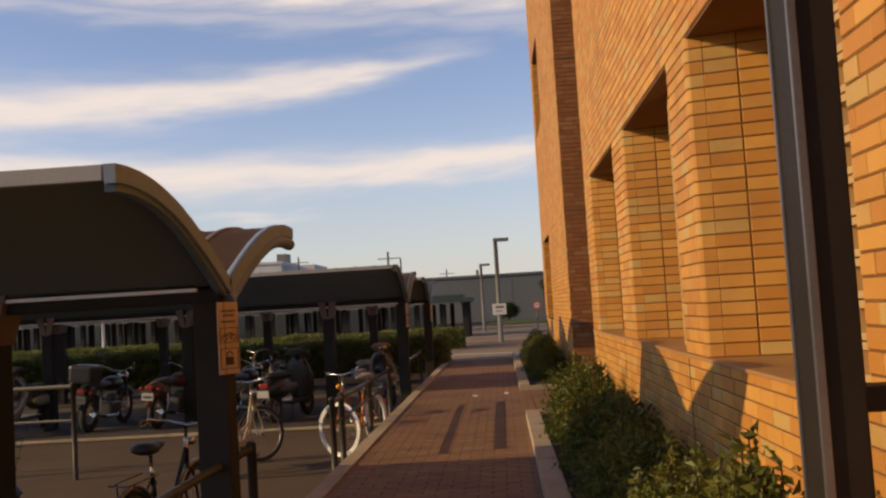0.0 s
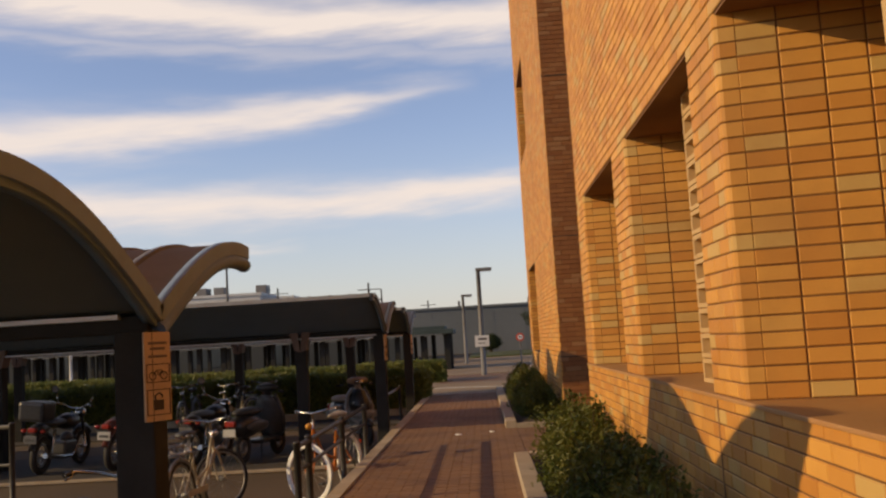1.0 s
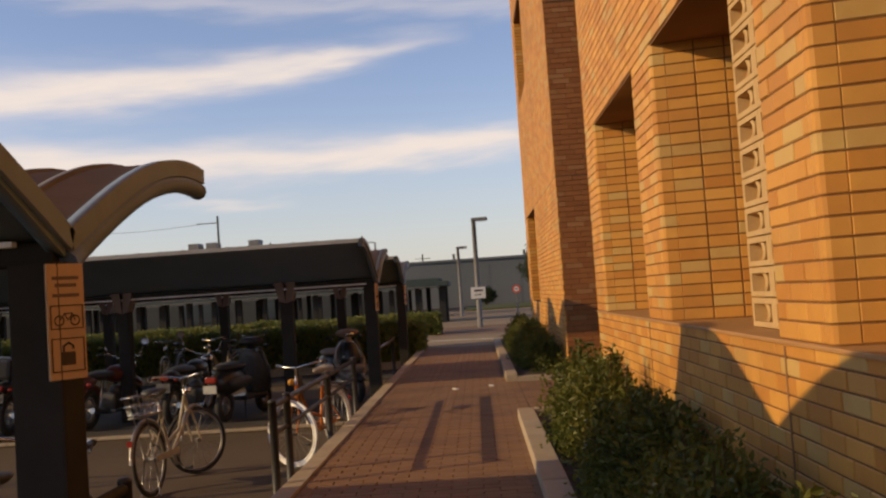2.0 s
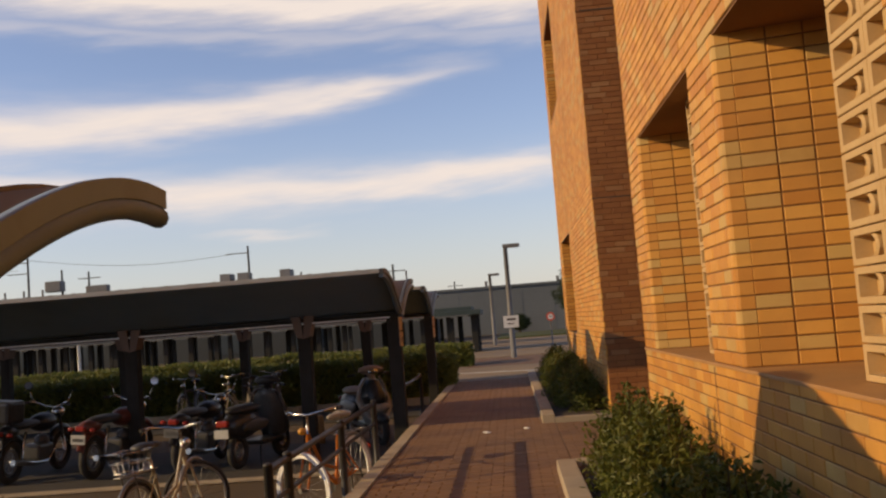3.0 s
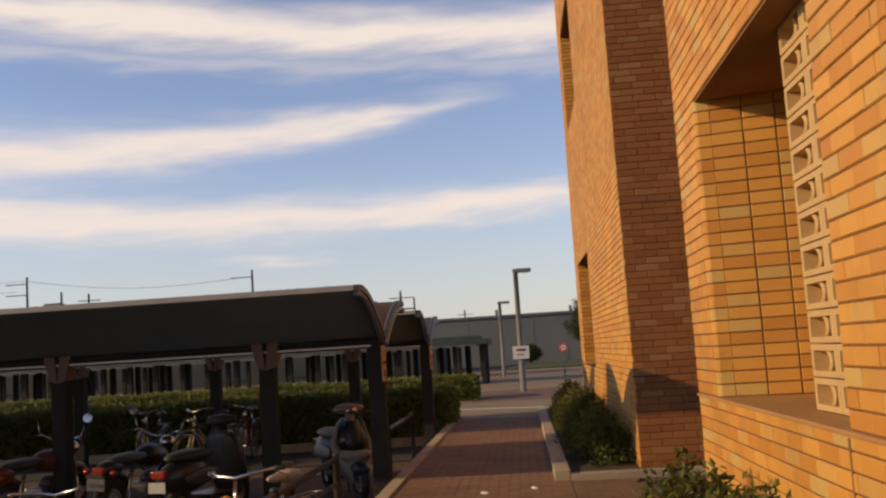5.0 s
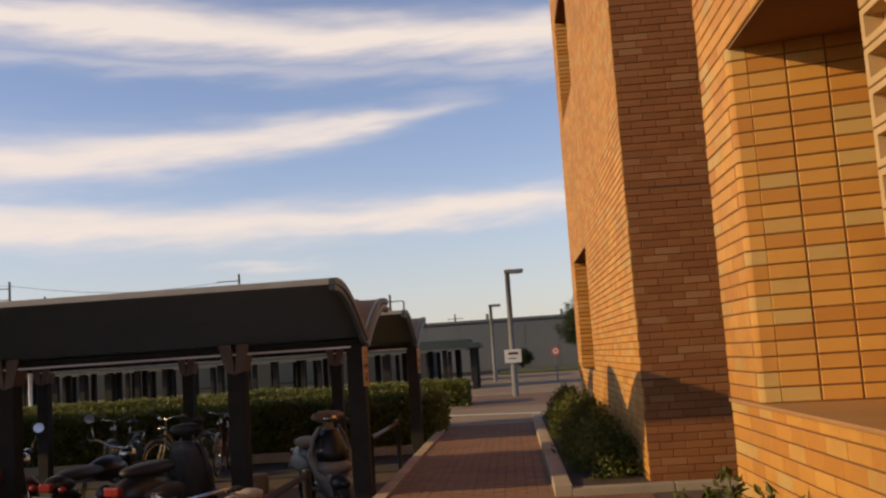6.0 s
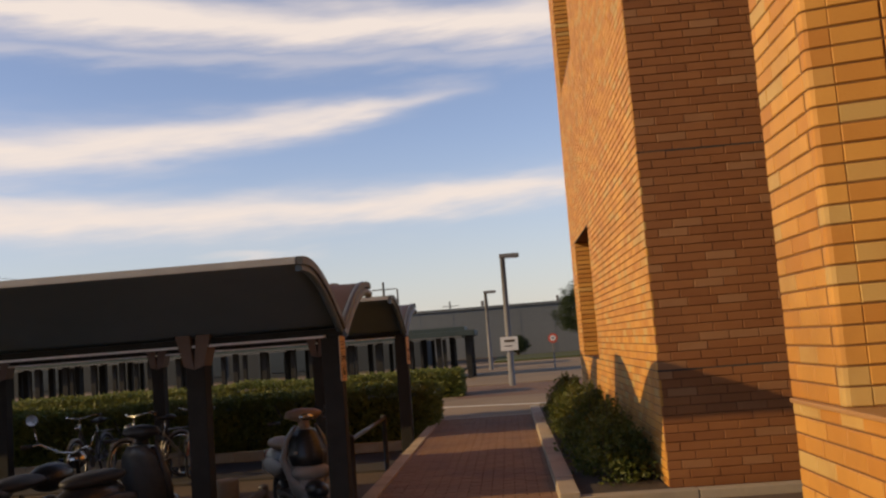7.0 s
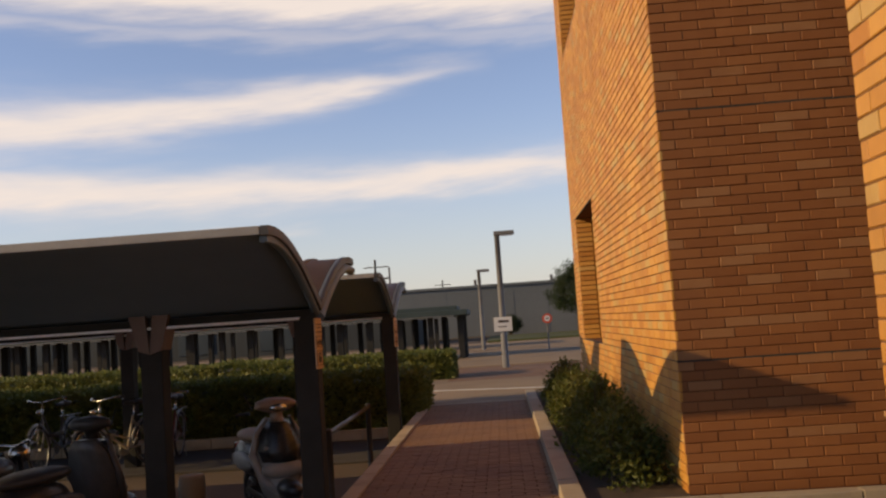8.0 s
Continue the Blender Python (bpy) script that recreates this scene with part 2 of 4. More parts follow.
# ---- brickwork ----
def face_frame(origin, u, n_hint=None):
    """Local x along u, y up, z out of the wall."""
    u = Vector(u).normalized()
    v = Vector((0, 0, 1))
    n = u.cross(v)
    m = Matrix((u, v, n)).transposed().to_4x4()
    m.translation = Vector(origin)
    return m


def courses(length, z0, z1, pitch_u, pitch_v, bond="run", joint=0.010, holes=(), u_from=0.0, phase=0.0):
    """Rectangles (u0, u1, v0, v1) of bricks in one face, cut at its ends and at its holes."""
    out = []
    rnd = random.Random(7)
    for k in range(int(round((z1 - z0) / pitch_v))):
        v0 = z0 + k * pitch_v
        shift = phase + (0.0 if bond == "stack" else (pitch_u / 2 if k % 2 else 0.0) + rnd.choice((0, 0, 0, 0.25)) * pitch_u)
        u = -shift
        spans = [(u_from, length)]
        for h0, h1, g0, g1 in holes:
            if g0 - 0.02 < v0 + pitch_v / 2 < g1 + 0.02:
                spans = [p for a, b in spans for p in ((a, min(b, h0)), (max(a, h1), b)) if p[1] - p[0] > 0.03]
        while u < length:
            for a, b in spans:
                p, q = max(u, a), min(u + pitch_u, b)
                if q - p > 0.035:
                    out.append((p + joint / 2, q - joint / 2, v0 + joint / 2, v0 + pitch_v - joint / 2))
            u += pitch_u
    return out


def brick_stuff(name, rects, m, proud, material, parent, label):
    """Bricks too many to count, as one mesh of real blocks."""
    rnd = random.Random(len(rects))
    verts, faces = [], []
    for u0, u1, v0, v1 in rects:
        d = proud + rnd.uniform(-0.0015, 0.0015)
        c = 0.004
        i = len(verts)
        for a, b, z in ((u0, v0, 0), (u1, v0, 0), (u1, v1, 0), (u0, v1, 0), (u0 + c, v0 + c, d), (u1 - c, v0 + c, d), (u1 - c, v1 - c, d), (u0 + c, v1 - c, d)):
            verts.append(m @ Vector((a, b, z)))
        faces += [(i + 4, i + 5, i + 6, i + 7), (i, i + 1, i + 5, i + 4), (i + 1, i + 2, i + 6, i + 5), (i + 2, i + 3, i + 7, i + 6), (i + 3, i, i + 4, i + 7)]
    me = bpy.data.meshes.new(name)
    me.from_pydata(verts, [], faces)
    me.materials.append(material)
    ob = new(name, me)
    ob.parent = parent
    return tagged(ob, label, kind="stuff")


SHARED = {}


def piece_mesh(name, w, h, d, material, c=0.004):
    """One block, shared by all pieces of its size: chamfered front and closed sides."""
    key = (name, round(w, 3), round(h, 3), round(d, 3), material.name)
    if key not in SHARED:
        a, b = w / 2, h / 2
        v = [(-a, -b, -0.01), (a, -b, -0.01), (a, b, -0.01), (-a, b, -0.01), (-a, -b, d - c), (a, -b, d - c), (a, b, d - c), (-a, b, d - c),
             (-a + c, -b + c, d), (a - c, -b + c, d), (a - c, b - c, d), (-a + c, b - c, d)]
        f = [(8, 9, 10, 11)]
        for k in range(4):
            j = (k + 1) % 4
            f += [(k, j, 4 + j, 4 + k), (4 + k, 4 + j, 8 + j, 8 + k)]
        me = bpy.data.meshes.new(name)
        me.from_pydata(v, [], f)
        me.materials.append(material)
        SHARED[key] = me
    return SHARED[key]


def brick_pieces(name, rects, m, proud, material, parent):
    rnd = random.Random(len(rects) + 1)
    for u0, u1, v0, v1 in rects:
        ob = new(name, piece_mesh(name, u1 - u0, v1 - v0, proud, material))
        ob.parent = parent
        ob.matrix_basis = m @ Matrix.Translation(((u0 + u1) / 2, (v0 + v1) / 2, rnd.uniform(-0.002, 0.002)))


def clad(rects, m, proud, material, parent, near, label, name="brick"):
    """The bricks that near() picks become parts, at most 300; the rest is one mesh."""
    picked = [q for q in rects if near((q[0] + q[1]) / 2, (q[2] + q[3]) / 2)][:300]
    chosen = set(picked)
    rest = [q for q in rects if q not in chosen]
    if rest:
        brick_stuff("brickwork", rest, m, proud, material, parent, label)
    LATER.append((name, picked, m, proud, material, parent))


LATER = []

# ---- the ground, path and planters ----
PATH_L, PATH_R, LOW = -1.42, 0.36, -0.35


def ground():
    bm = bmesh.new()
    x0, x1, y0, y1, xs, ye = -900.0, 900.0, -400.0, 2500.0, -1.56, 66.0

    def quad(a, b, c, d):
        bm.faces.new([bm.verts.new(p) for p in (a, b, c, d)])
    h = -0.03
    quad((x0, y0, LOW), (xs, y0, LOW), (xs, ye, LOW), (x0, ye, LOW))
    quad((xs, y0, h), (x1, y0, h), (x1, ye, h), (xs, ye, h))
    quad((x0, ye, h), (x1, ye, h), (x1, y1, h), (x0, y1, h))
    quad((xs, y0, LOW), (xs, y0, h), (xs, ye, h), (xs, ye, LOW))
    quad((x0, ye, LOW), (xs, ye, LOW), (xs, ye, h), (x0, ye, h))
    bmesh.ops.remove_doubles(bm, verts=bm.verts, dist=0.001)
    bmesh.ops.recalc_face_normals(bm, faces=bm.faces)
    return tagged(part("ground", bm, GROUND), "worn brown asphalt ground of the parking yard", "ground", kind="structure")


ground()
tagged(part("road", boxes((-40, 60, 37.5, 66, -0.06, -0.005)), ROAD), "pale tan asphalt road and lot beyond the path", "road", kind="structure")
tagged(part("road", boxes((-1.5, 60, 24.95, 30.9, -0.06, -0.008)), ROAD), "tan brown forecourt between path and road", "road", kind="structure")
tagged(part("road", boxes((-40, -1.5, 26.1, 37.4, -0.3, -0.012)), ROAD), "brown grey driveway beyond the hedge", "road", kind="structure")
tagged(part("road", boxes((-1.5, 60, 30.9, 37.2, -0.06, -0.014)), PAVER), "reddish brown paved strip across the forecourt", "road", kind="structure")
tagged(part("verge", boxes((-1.0, 60, 66.5, 82, -0.1, 0.10), bevel=0.03), GRASS), "low grass verge before the factory wall", "grass", kind="structure")
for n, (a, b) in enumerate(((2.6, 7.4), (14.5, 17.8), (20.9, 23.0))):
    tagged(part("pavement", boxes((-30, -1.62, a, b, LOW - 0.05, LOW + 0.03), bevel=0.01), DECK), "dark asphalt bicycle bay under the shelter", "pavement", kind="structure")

path = tagged(part("path", boxes((PATH_L, PATH_R, -6, 24.8, -0.3, -0.012), (PATH_R, 1.1, 11.62, 15.2, -0.3, -0.012), (1.1, 8, 11.9, 15.4, -0.3, -0.012)), SAND_JOINT),
              "footpath of red brick pavers with sandy joints", "path", kind="structure")


def paving():
    flat = Matrix.Translation((0, 0, -0.012))
    rects = []
    for x0, x1, y0, y1 in ((PATH_L, PATH_R, 3.0, 24.8), (PATH_R, 1.06, 11.62, 15.2)):
        k = 0
        y = y0
        while y < y1 - 0.05:
            x = x0 - (0.105 if k % 2 else 0.0)
            while x < x1:
                a, b = max(x, x0), min(x + 0.21, x1)
                if b - a > 0.04:
                    rects.append((a + 0.003, b - 0.003, y + 0.003, min(y + 0.105, y1) - 0.003))
                x += 0.21
            y += 0.105
            k += 1
    clad(rects, flat, 0.012, PAVER, path, lambda u, v: 6.4 < v < 10.0, "red brick pavers in running bond", "paver")


paving()


def kerb(x0, x1, y0, y1, top, step, label, along="y", name="kerb"):
    """Kerb stones laid end to end."""
    k = thing(name, label, "kerb", kind="structure")
    t = y0 if along == "y" else x0
    end = y1 if along == "y" else x1
    while t < end - 0.02:
        u = min(t + step, end)
        c = (x0, x1, t + 0.004, u - 0.004) if along == "y" else (t + 0.004, u - 0.004, y0, y1)
        part("kerb_stone", boxes((*c, -0.34, top + random.uniform(-0.004, 0.004)), bevel=0.008), CONCRETE, k)
        t = u
    return k


kerb(-1.56, PATH_L, 2.0, 24.8, 0.015, 0.6, "pale concrete edging along the parking side of the path")
kerb(0.20, 0.36, -2.0, 11.5, 0.10, 0.9, "pale concrete kerb of the shrub bed")
kerb(0.36, 1.1, 11.37, 11.5, 0.10, 0.74, "pale concrete kerb closing the shrub bed", "x")
kerb(0.20, 0.36, 15.25, 25.6, 0.10, 0.9, "pale concrete kerb of the far shrub bed")
kerb(0.36, 5.0, 15.25, 15.40, 0.06, 0.93, "pale concrete kerb at the foot of the tower", "x")
kerb(-1.56, 0.36, 24.8, 24.95, 0.0, 0.6, "pale concrete strip across the end of the path", "x")
tagged(part("planter_soil", boxes((0.36, 1.1, -2, 11.37, -0.2, 0.05), (0.36, 1.1, 15.40, 25.6, -0.2, 0.05)), SOIL), "dark planter soil", "soil", kind="structure")
kerb(-16, -1.62, 14.36, 14.5, LOW + 0.045, 1.2, "low grey concrete edging of the motorcycle bay", "x")
line = box(bmesh.new(), -2.2, 2.2, -0.09, 0.09, -0.02, 0.0, 0, Matrix.Translation((0.2, 27.55, 0)) @ Matrix.Rotation(radians(-22), 4, "Z"))
tagged(part("road_marking", line, WHITE_LINE), "worn white line across the forecourt", "road marking", kind="structure")

# ---- the brick building ----
WX, SILL, HEAD, WALL_END, TOP = 1.1, 1.0, 2.8, 11.8, 9.1
PU, PV, JT = 0.235, 0.075, 0.008
PROUD = 0.006
PIERS = ((2.2, 3.05), (5.37, 5.96), (8.17, 8.88), (11.13, 11.8))      # bend of each pier and far side of its front
BACK = 1.93                                                           # back of the recesses
SCREEN, REACH = 1.27, 0.95                                            # plane of the vent screens and how far they run past a pier
ALONG = Vector((0.97, -0.24, 0)).normalized()                         # run of a reveal, seen from above
LEG_F, LEG_R, REVEAL, RU = 0.06, 0.092, 0.748, 0.187

wall_e = tagged(part("wall_east", boxes(
    (WX + PROUD, 2.4, -6, WALL_END, -0.35, SILL - 0.02),
    (WX + PROUD, 2.4, -6, WALL_END, HEAD, TOP),
    (BACK + 0.09, 2.4, -6, WALL_END, SILL - 0.02, HEAD)), MORTAR), "sunlit buff brick wall with deep recesses", "wall", kind="structure")
tagged(part("wall_end", boxes((2.4, 8, WALL_END - 0.3, WALL_END, -0.35, TOP)), MORTAR), "brick wall round the corner", "wall", kind="structure")


def bend_plan(tip, inset):
    """Plan of a pier's bent corner from its front to its reveal, set back by inset."""
    pts = [(WX, tip + LEG_F), (WX, tip + 0.022), (WX + 0.006, tip + 0.007), (WX + 0.02, tip - 0.003)]
    end = Vector((WX, tip, 0)) + ALONG * LEG_R
    pts.append((end.x, end.y))
    return [(x + inset * (0.75 if k else 1.0), y + inset * (0.0 if k == 0 else 0.75)) for k, (x, y) in enumerate(pts)]


def pier_block(tip, far):
    """The mortar core of a pier with its bent corner and slanted reveal."""
    end = Vector((WX, tip, 0)) + ALONG * (LEG_R + REVEAL)
    plan = [(WX + PROUD, far)] + bend_plan(tip, PROUD) + [(end.x + 0.002, end.y + PROUD), (BACK + 0.09, end.y + PROUD), (BACK + 0.09, far)]
    bm = bmesh.new()
    lo = [bm.verts.new((x, y, SILL - 0.01)) for x, y in plan]
    hi = [bm.verts.new((x, y, HEAD + 0.01)) for x, y in plan]
    bm.faces.new(lo)
    bm.faces.new(hi[::-1])
    for k in range(len(plan)):
        j = (k + 1) % len(plan)
        bm.faces.new((lo[k], hi[k], hi[j], lo[j]))
    bmesh.ops.recalc_face_normals(bm, faces=bm.faces)
    return bm


def corner_brick_mesh():
    """A brick moulded round the bend of a pier."""
    outer, inner = bend_plan(0.0, 0.0), bend_plan(0.0, 0.02)
    outer[0] = (outer[0][0], outer[0][1] - JT / 2)
    bm = bmesh.new()
    rows = []
    for z0, d in ((JT / 2, 0.003), (JT / 2 + 0.003, 0.0), (PV - JT / 2 - 0.003, 0.0), (PV - JT / 2, 0.003)):
        rows.append([bm.verts.new((x + d * 0.7, y + d * 0.7, z0)) for x, y in outer])
    lo = [bm.verts.new((x, y, JT / 2)) for x, y in inner]
    hi = [bm.verts.new((x, y, PV - JT / 2)) for x, y in inner]
    for p, q in [(lo, rows[0])] + list(zip(rows, rows[1:])) + [(rows[3], hi)]:
        for k in range(len(outer) - 1):
            bm.faces.new((p[k], p[k + 1], q[k + 1], q[k]))
    bm.faces.new((lo[0], rows[0][0], rows[1][0], rows[2][0], rows[3][0], hi[0]))
    bm.faces.new((lo[-1], rows[0][-1], rows[1][-1], rows[2][-1], rows[3][-1], hi[-1]))
    bmesh.ops.recalc_face_normals(bm, faces=bm.faces)
    me = bpy.data.meshes.new("corner_brick")
    bm.to_mesh(me)
    bm.free()
    me.materials.append(BRICK)
    return me


CORNER = corner_brick_mesh()
side = face_frame((WX + PROUD, WALL_END, 0), (0, -1, 0))
LEN = WALL_END - 0.5
for k, (tip, far) in enumerate(PIERS):
    part("pier", pier_block(tip, far), MORTAR, wall_e)
    # running bond on the front, a bent brick at the corner, stacked bricks on the reveal
    fr = face_frame((WX + PROUD, far, 0), (0, -1, 0))
    clad(courses(far - tip - LEG_F, SILL, HEAD, PU, PV, joint=JT), fr, PROUD, BRICK, wall_e, lambda u, v: True, "buff bricks of a pier")
    for r in range(24):
        ob = new("corner_brick", CORNER)
        ob.parent = wall_e
        ob.matrix_basis = Matrix.Translation((0, tip, SILL + r * PV))
    start = Vector((WX, tip, 0)) + ALONG * LEG_R + Vector((ALONG.y, -ALONG.x, 0)) * -PROUD
    clad(courses(REVEAL, SILL, HEAD, RU, PV, "stack", JT), face_frame(start, ALONG), PROUD, BRICK, wall_e, lambda u, v: True, "stacked bricks of a reveal")
# base and upper wall
base = courses(LEN, SILL - 0.075 * 18, SILL - 0.02, PU, PV, joint=JT)
base = [q for q in base if q[3] > -0.06]
clad(base, side, PROUD, BRICK, wall_e, lambda u, v: u < 6.9 and v > 0.42, "buff bricks of the base wall in running bond")
clad(courses(LEN, HEAD, TOP, PU, PV, joint=JT), side, PROUD, BRICK, wall_e, lambda u, v: u < 6.0 and v < 3.65, "buff bricks of the upper wall in running bond")
part("sill", boxes((WX - 0.012, BACK + 0.08, -3, WALL_END - 0.002, SILL - 0.022, SILL - 0.002), bevel=0.004), SILL_TILE, wall_e, "smooth tan sill with a thin lip")
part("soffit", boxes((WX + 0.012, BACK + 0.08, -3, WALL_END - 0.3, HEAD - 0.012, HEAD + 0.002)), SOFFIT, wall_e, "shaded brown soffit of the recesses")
for yj in (8.9, 5.9):
    part("expansion_joint", boxes((WX - 0.003, WX + 0.006, yj - 0.008, yj + 0.008, 0.05, SILL - 0.03)), SOFFIT, wall_e)


VENT_W, VENT_H = 0.36, 0.15


def vent_mesh(w=VENT_W - 0.006, h=VENT_H - 0.006, d=0.08):
    """A vent block with a wide opening, split by a rounded wall of clay into an arch and a slot."""
    bm = bmesh.new()
    hw, hh, cx, r0, r1 = w * 0.40, h * 0.31, w * 0.02, h * 0.22, h * 0.36

    def loop(a, b, z):
        return [bm.verts.new((x, y, z)) for x, y in ((-a, -b), (a, -b), (a, b), (-a, b))]
    face, rim = loop(w / 2 - 0.003, h / 2 - 0.003, d), loop(w / 2, h / 2, d - 0.003)
    back, mouth, deep = loop(w / 2, h / 2, 0), loop(hw, hh, d), loop(hw - 0.004, hh - 0.003, 0.006)
    for p, q in ((back, rim), (rim, face), (face, mouth), (mouth, deep)):
        for k in range(4):
            bm.faces.new((p[k], p[(k + 1) % 4], q[(k + 1) % 4], q[k]))
    # the back of the opening takes the painted shade
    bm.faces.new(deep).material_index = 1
    n = 12
    rings = []
    top = d - 0.006
    for k in range(n + 1):
        a = -math.pi / 2 + math.pi * k / n
        ca, sa = math.cos(a), math.sin(a)
        rings.append([bm.verts.new((cx + ca * q * 1.25, max(-hh, min(hh, sa * q)), z)) for q, z in ((r0 + 0.008, 0.008), (r0 + 0.008, top), (r1, top - 0.008), (r1, 0.008))])
    for p, q in zip(rings, rings[1:]):
        for k in range(3):
            bm.faces.new((p[k], p[k + 1], q[k + 1], q[k]))
    me = bpy.data.meshes.new("vent_block")
    bm.to_mesh(me)
    bm.free()
    me.materials.append(VENT)
    me.materials.append(VENT_SHADE)
    return me


VENT_MESH = vent_mesh()
for tip, far in PIERS[:3]:
    screen = part("vent_screen", boxes((SCREEN + 0.07, SCREEN + 0.11, far - 0.02, far + REACH - 0.004, SILL - 0.004, HEAD)), VENT, wall_e, "screen of beige vent blocks beside a pier")
    for c in range(3):
        for r in range(12):
            ob = new("vent_block", VENT_MESH)
            ob.parent = screen
            w = 1.0 if c < 2 else (REACH - 2 * VENT_W) / VENT_W
            ob.matrix_basis = face_frame((SCREEN + 0.08, far + REACH - (c + 0.5 * w) * VENT_W, SILL + (r + 0.5) * VENT_H), (0, -1, 0)) @ Matrix.Diagonal((w, 1, 1, 1))

# dark bronze box column in front of the wall, with a cross rail
col = thing("steel_column", "dark bronze steel box column with worn grey edges beside the brick wall", "column")
part("column_body", boxes((0.750, 0.866, 2.44, 2.60, 0.0, 7.0), bevel=0.006), BRONZE, col)
part("edge_strip", boxes((0.742, 0.752, 2.590, 2.602, 0.0, 7.0), bevel=0.003), BRONZE_EDGE, col, "worn grey edge strip")
part("edge_strip", boxes((0.744, 0.768, 2.428, 2.442, 0.0, 7.0), bevel=0.003), BRONZE_EDGE, col, "worn grey edge strip")
part("cross_rail", boxes((0.860, 1.098, 2.47, 2.57, 1.035, 1.10), bevel=0.008), BRONZE, col)

# ---- the tower ----
TY, TE, TP, TU = 15.54, 24.0, 0.0736, 0.245
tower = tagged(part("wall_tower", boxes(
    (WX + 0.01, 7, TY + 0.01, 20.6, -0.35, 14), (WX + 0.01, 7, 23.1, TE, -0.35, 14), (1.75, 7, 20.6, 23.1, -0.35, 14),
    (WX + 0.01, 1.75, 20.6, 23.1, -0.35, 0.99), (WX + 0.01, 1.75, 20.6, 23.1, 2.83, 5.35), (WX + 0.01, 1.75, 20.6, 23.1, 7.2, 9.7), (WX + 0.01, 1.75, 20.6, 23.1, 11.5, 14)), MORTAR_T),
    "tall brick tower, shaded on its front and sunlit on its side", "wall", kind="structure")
tf = face_frame((WX, TY + 0.01, 0), (1, 0, 0))
z0 = 0.99 - 14 * TP
# front bricks are coloured darker for shade; the side keeps plain buff
clad(courses(5.0, z0, z0 + 12.5, TU, TP, joint=0.006), tf, 0.006, BRICK_FRONT_SHADE, tower, lambda u, v: u < 1.6 and 0.3 < v < 3.4, "buff bricks of the tower front, shade in their colour")
tl = face_frame((WX + 0.01, TE, 0), (0, -1, 0))
hs = [(TE - 23.1, TE - 20.6, 0.99, 2.83), (TE - 23.1, TE - 20.6, 5.35, 7.2), (TE - 23.1, TE - 20.6, 9.7, 11.5)]
clad(courses(TE - TY, z0, z0 + 12.5, TU, TP, joint=0.007, holes=hs), tl, 0.01, BRICK, tower, lambda u, v: u > TE - TY - 2.4 and 0.6 < v < 2.9, "sunlit bricks of the tower side")
tr = face_frame((WX + 0.01, 23.1, 0), (1, -0.1, 0))
clad([q for z in (0.99, 5.35, 9.7) for q in courses(0.62, z, z + 1.84, PU, TP, "stack")], tr, 0.01, BRICK, tower, lambda u, v: False, "stacked bricks in the tower recess")
for z in (0.99, 2.83, 5.35):
    part("shadow_gap", boxes((WX + 0.0045, WX + 0.02, TY, TE, z - 0.009, z + 0.009), (WX, 6, TY + 0.0045, TY + 0.02, z - 0.009, z + 0.009)), DECK, tower)

# ---- bicycle shelters ----
def wing_z(s, rise):
    """Height over the valley at the share s of a wing's width."""
    return rise * math.sin(s * 1.12 * math.pi / 2)


def wing_strip(x0, x1, width, d0, d1, sign, rise, n=18, reach=1.0):
    """A curved slab between x0 and x1 that follows the wing, from d0 to d1 above its curve."""
    bm = bmesh.new()
    rows = []
    for k in range(n + 1):
        s = reach * k / n
        y = sign * s * width
        slope = rise * 1.12 * math.pi / 2 * math.cos(s * 1.12 * math.pi / 2) / width
        ny, nz = -slope * sign, 1.0
        q = math.hypot(ny, nz)
        ny, nz = ny / q, nz / q
        z = wing_z(s, rise)
        rows.append([bm.verts.new((x, y + ny * d, z + nz * d)) for x, d in ((x0, d0), (x1, d0), (x1, d1), (x0, d1))])
    for a, b in zip(rows, rows[1:]):
        for k in range(4):
            f = bm.faces.new((a[k], a[(k + 1) % 4], b[(k + 1) % 4], b[k]))
            f.smooth = k in (0, 2)
    bm.faces.new(rows[0])
    bm.faces.new(rows[-1][::-1])
    bmesh.ops.recalc_face_normals(bm, faces=bm.faces)
    return bm


def rafter_strip(x0, x1, width, sign, rise, r=0.045, n=18):
    """A round-nosed bar under the wing's end."""
    bm = bmesh.new()
    pts = []
    for k in range(n + 1):
        s = k / n
        pts.append(((x0 + x1) / 2, sign * s * width, wing_z(s, rise) - 0.062))
    tube(bm, pts, r, 10)
    return bm


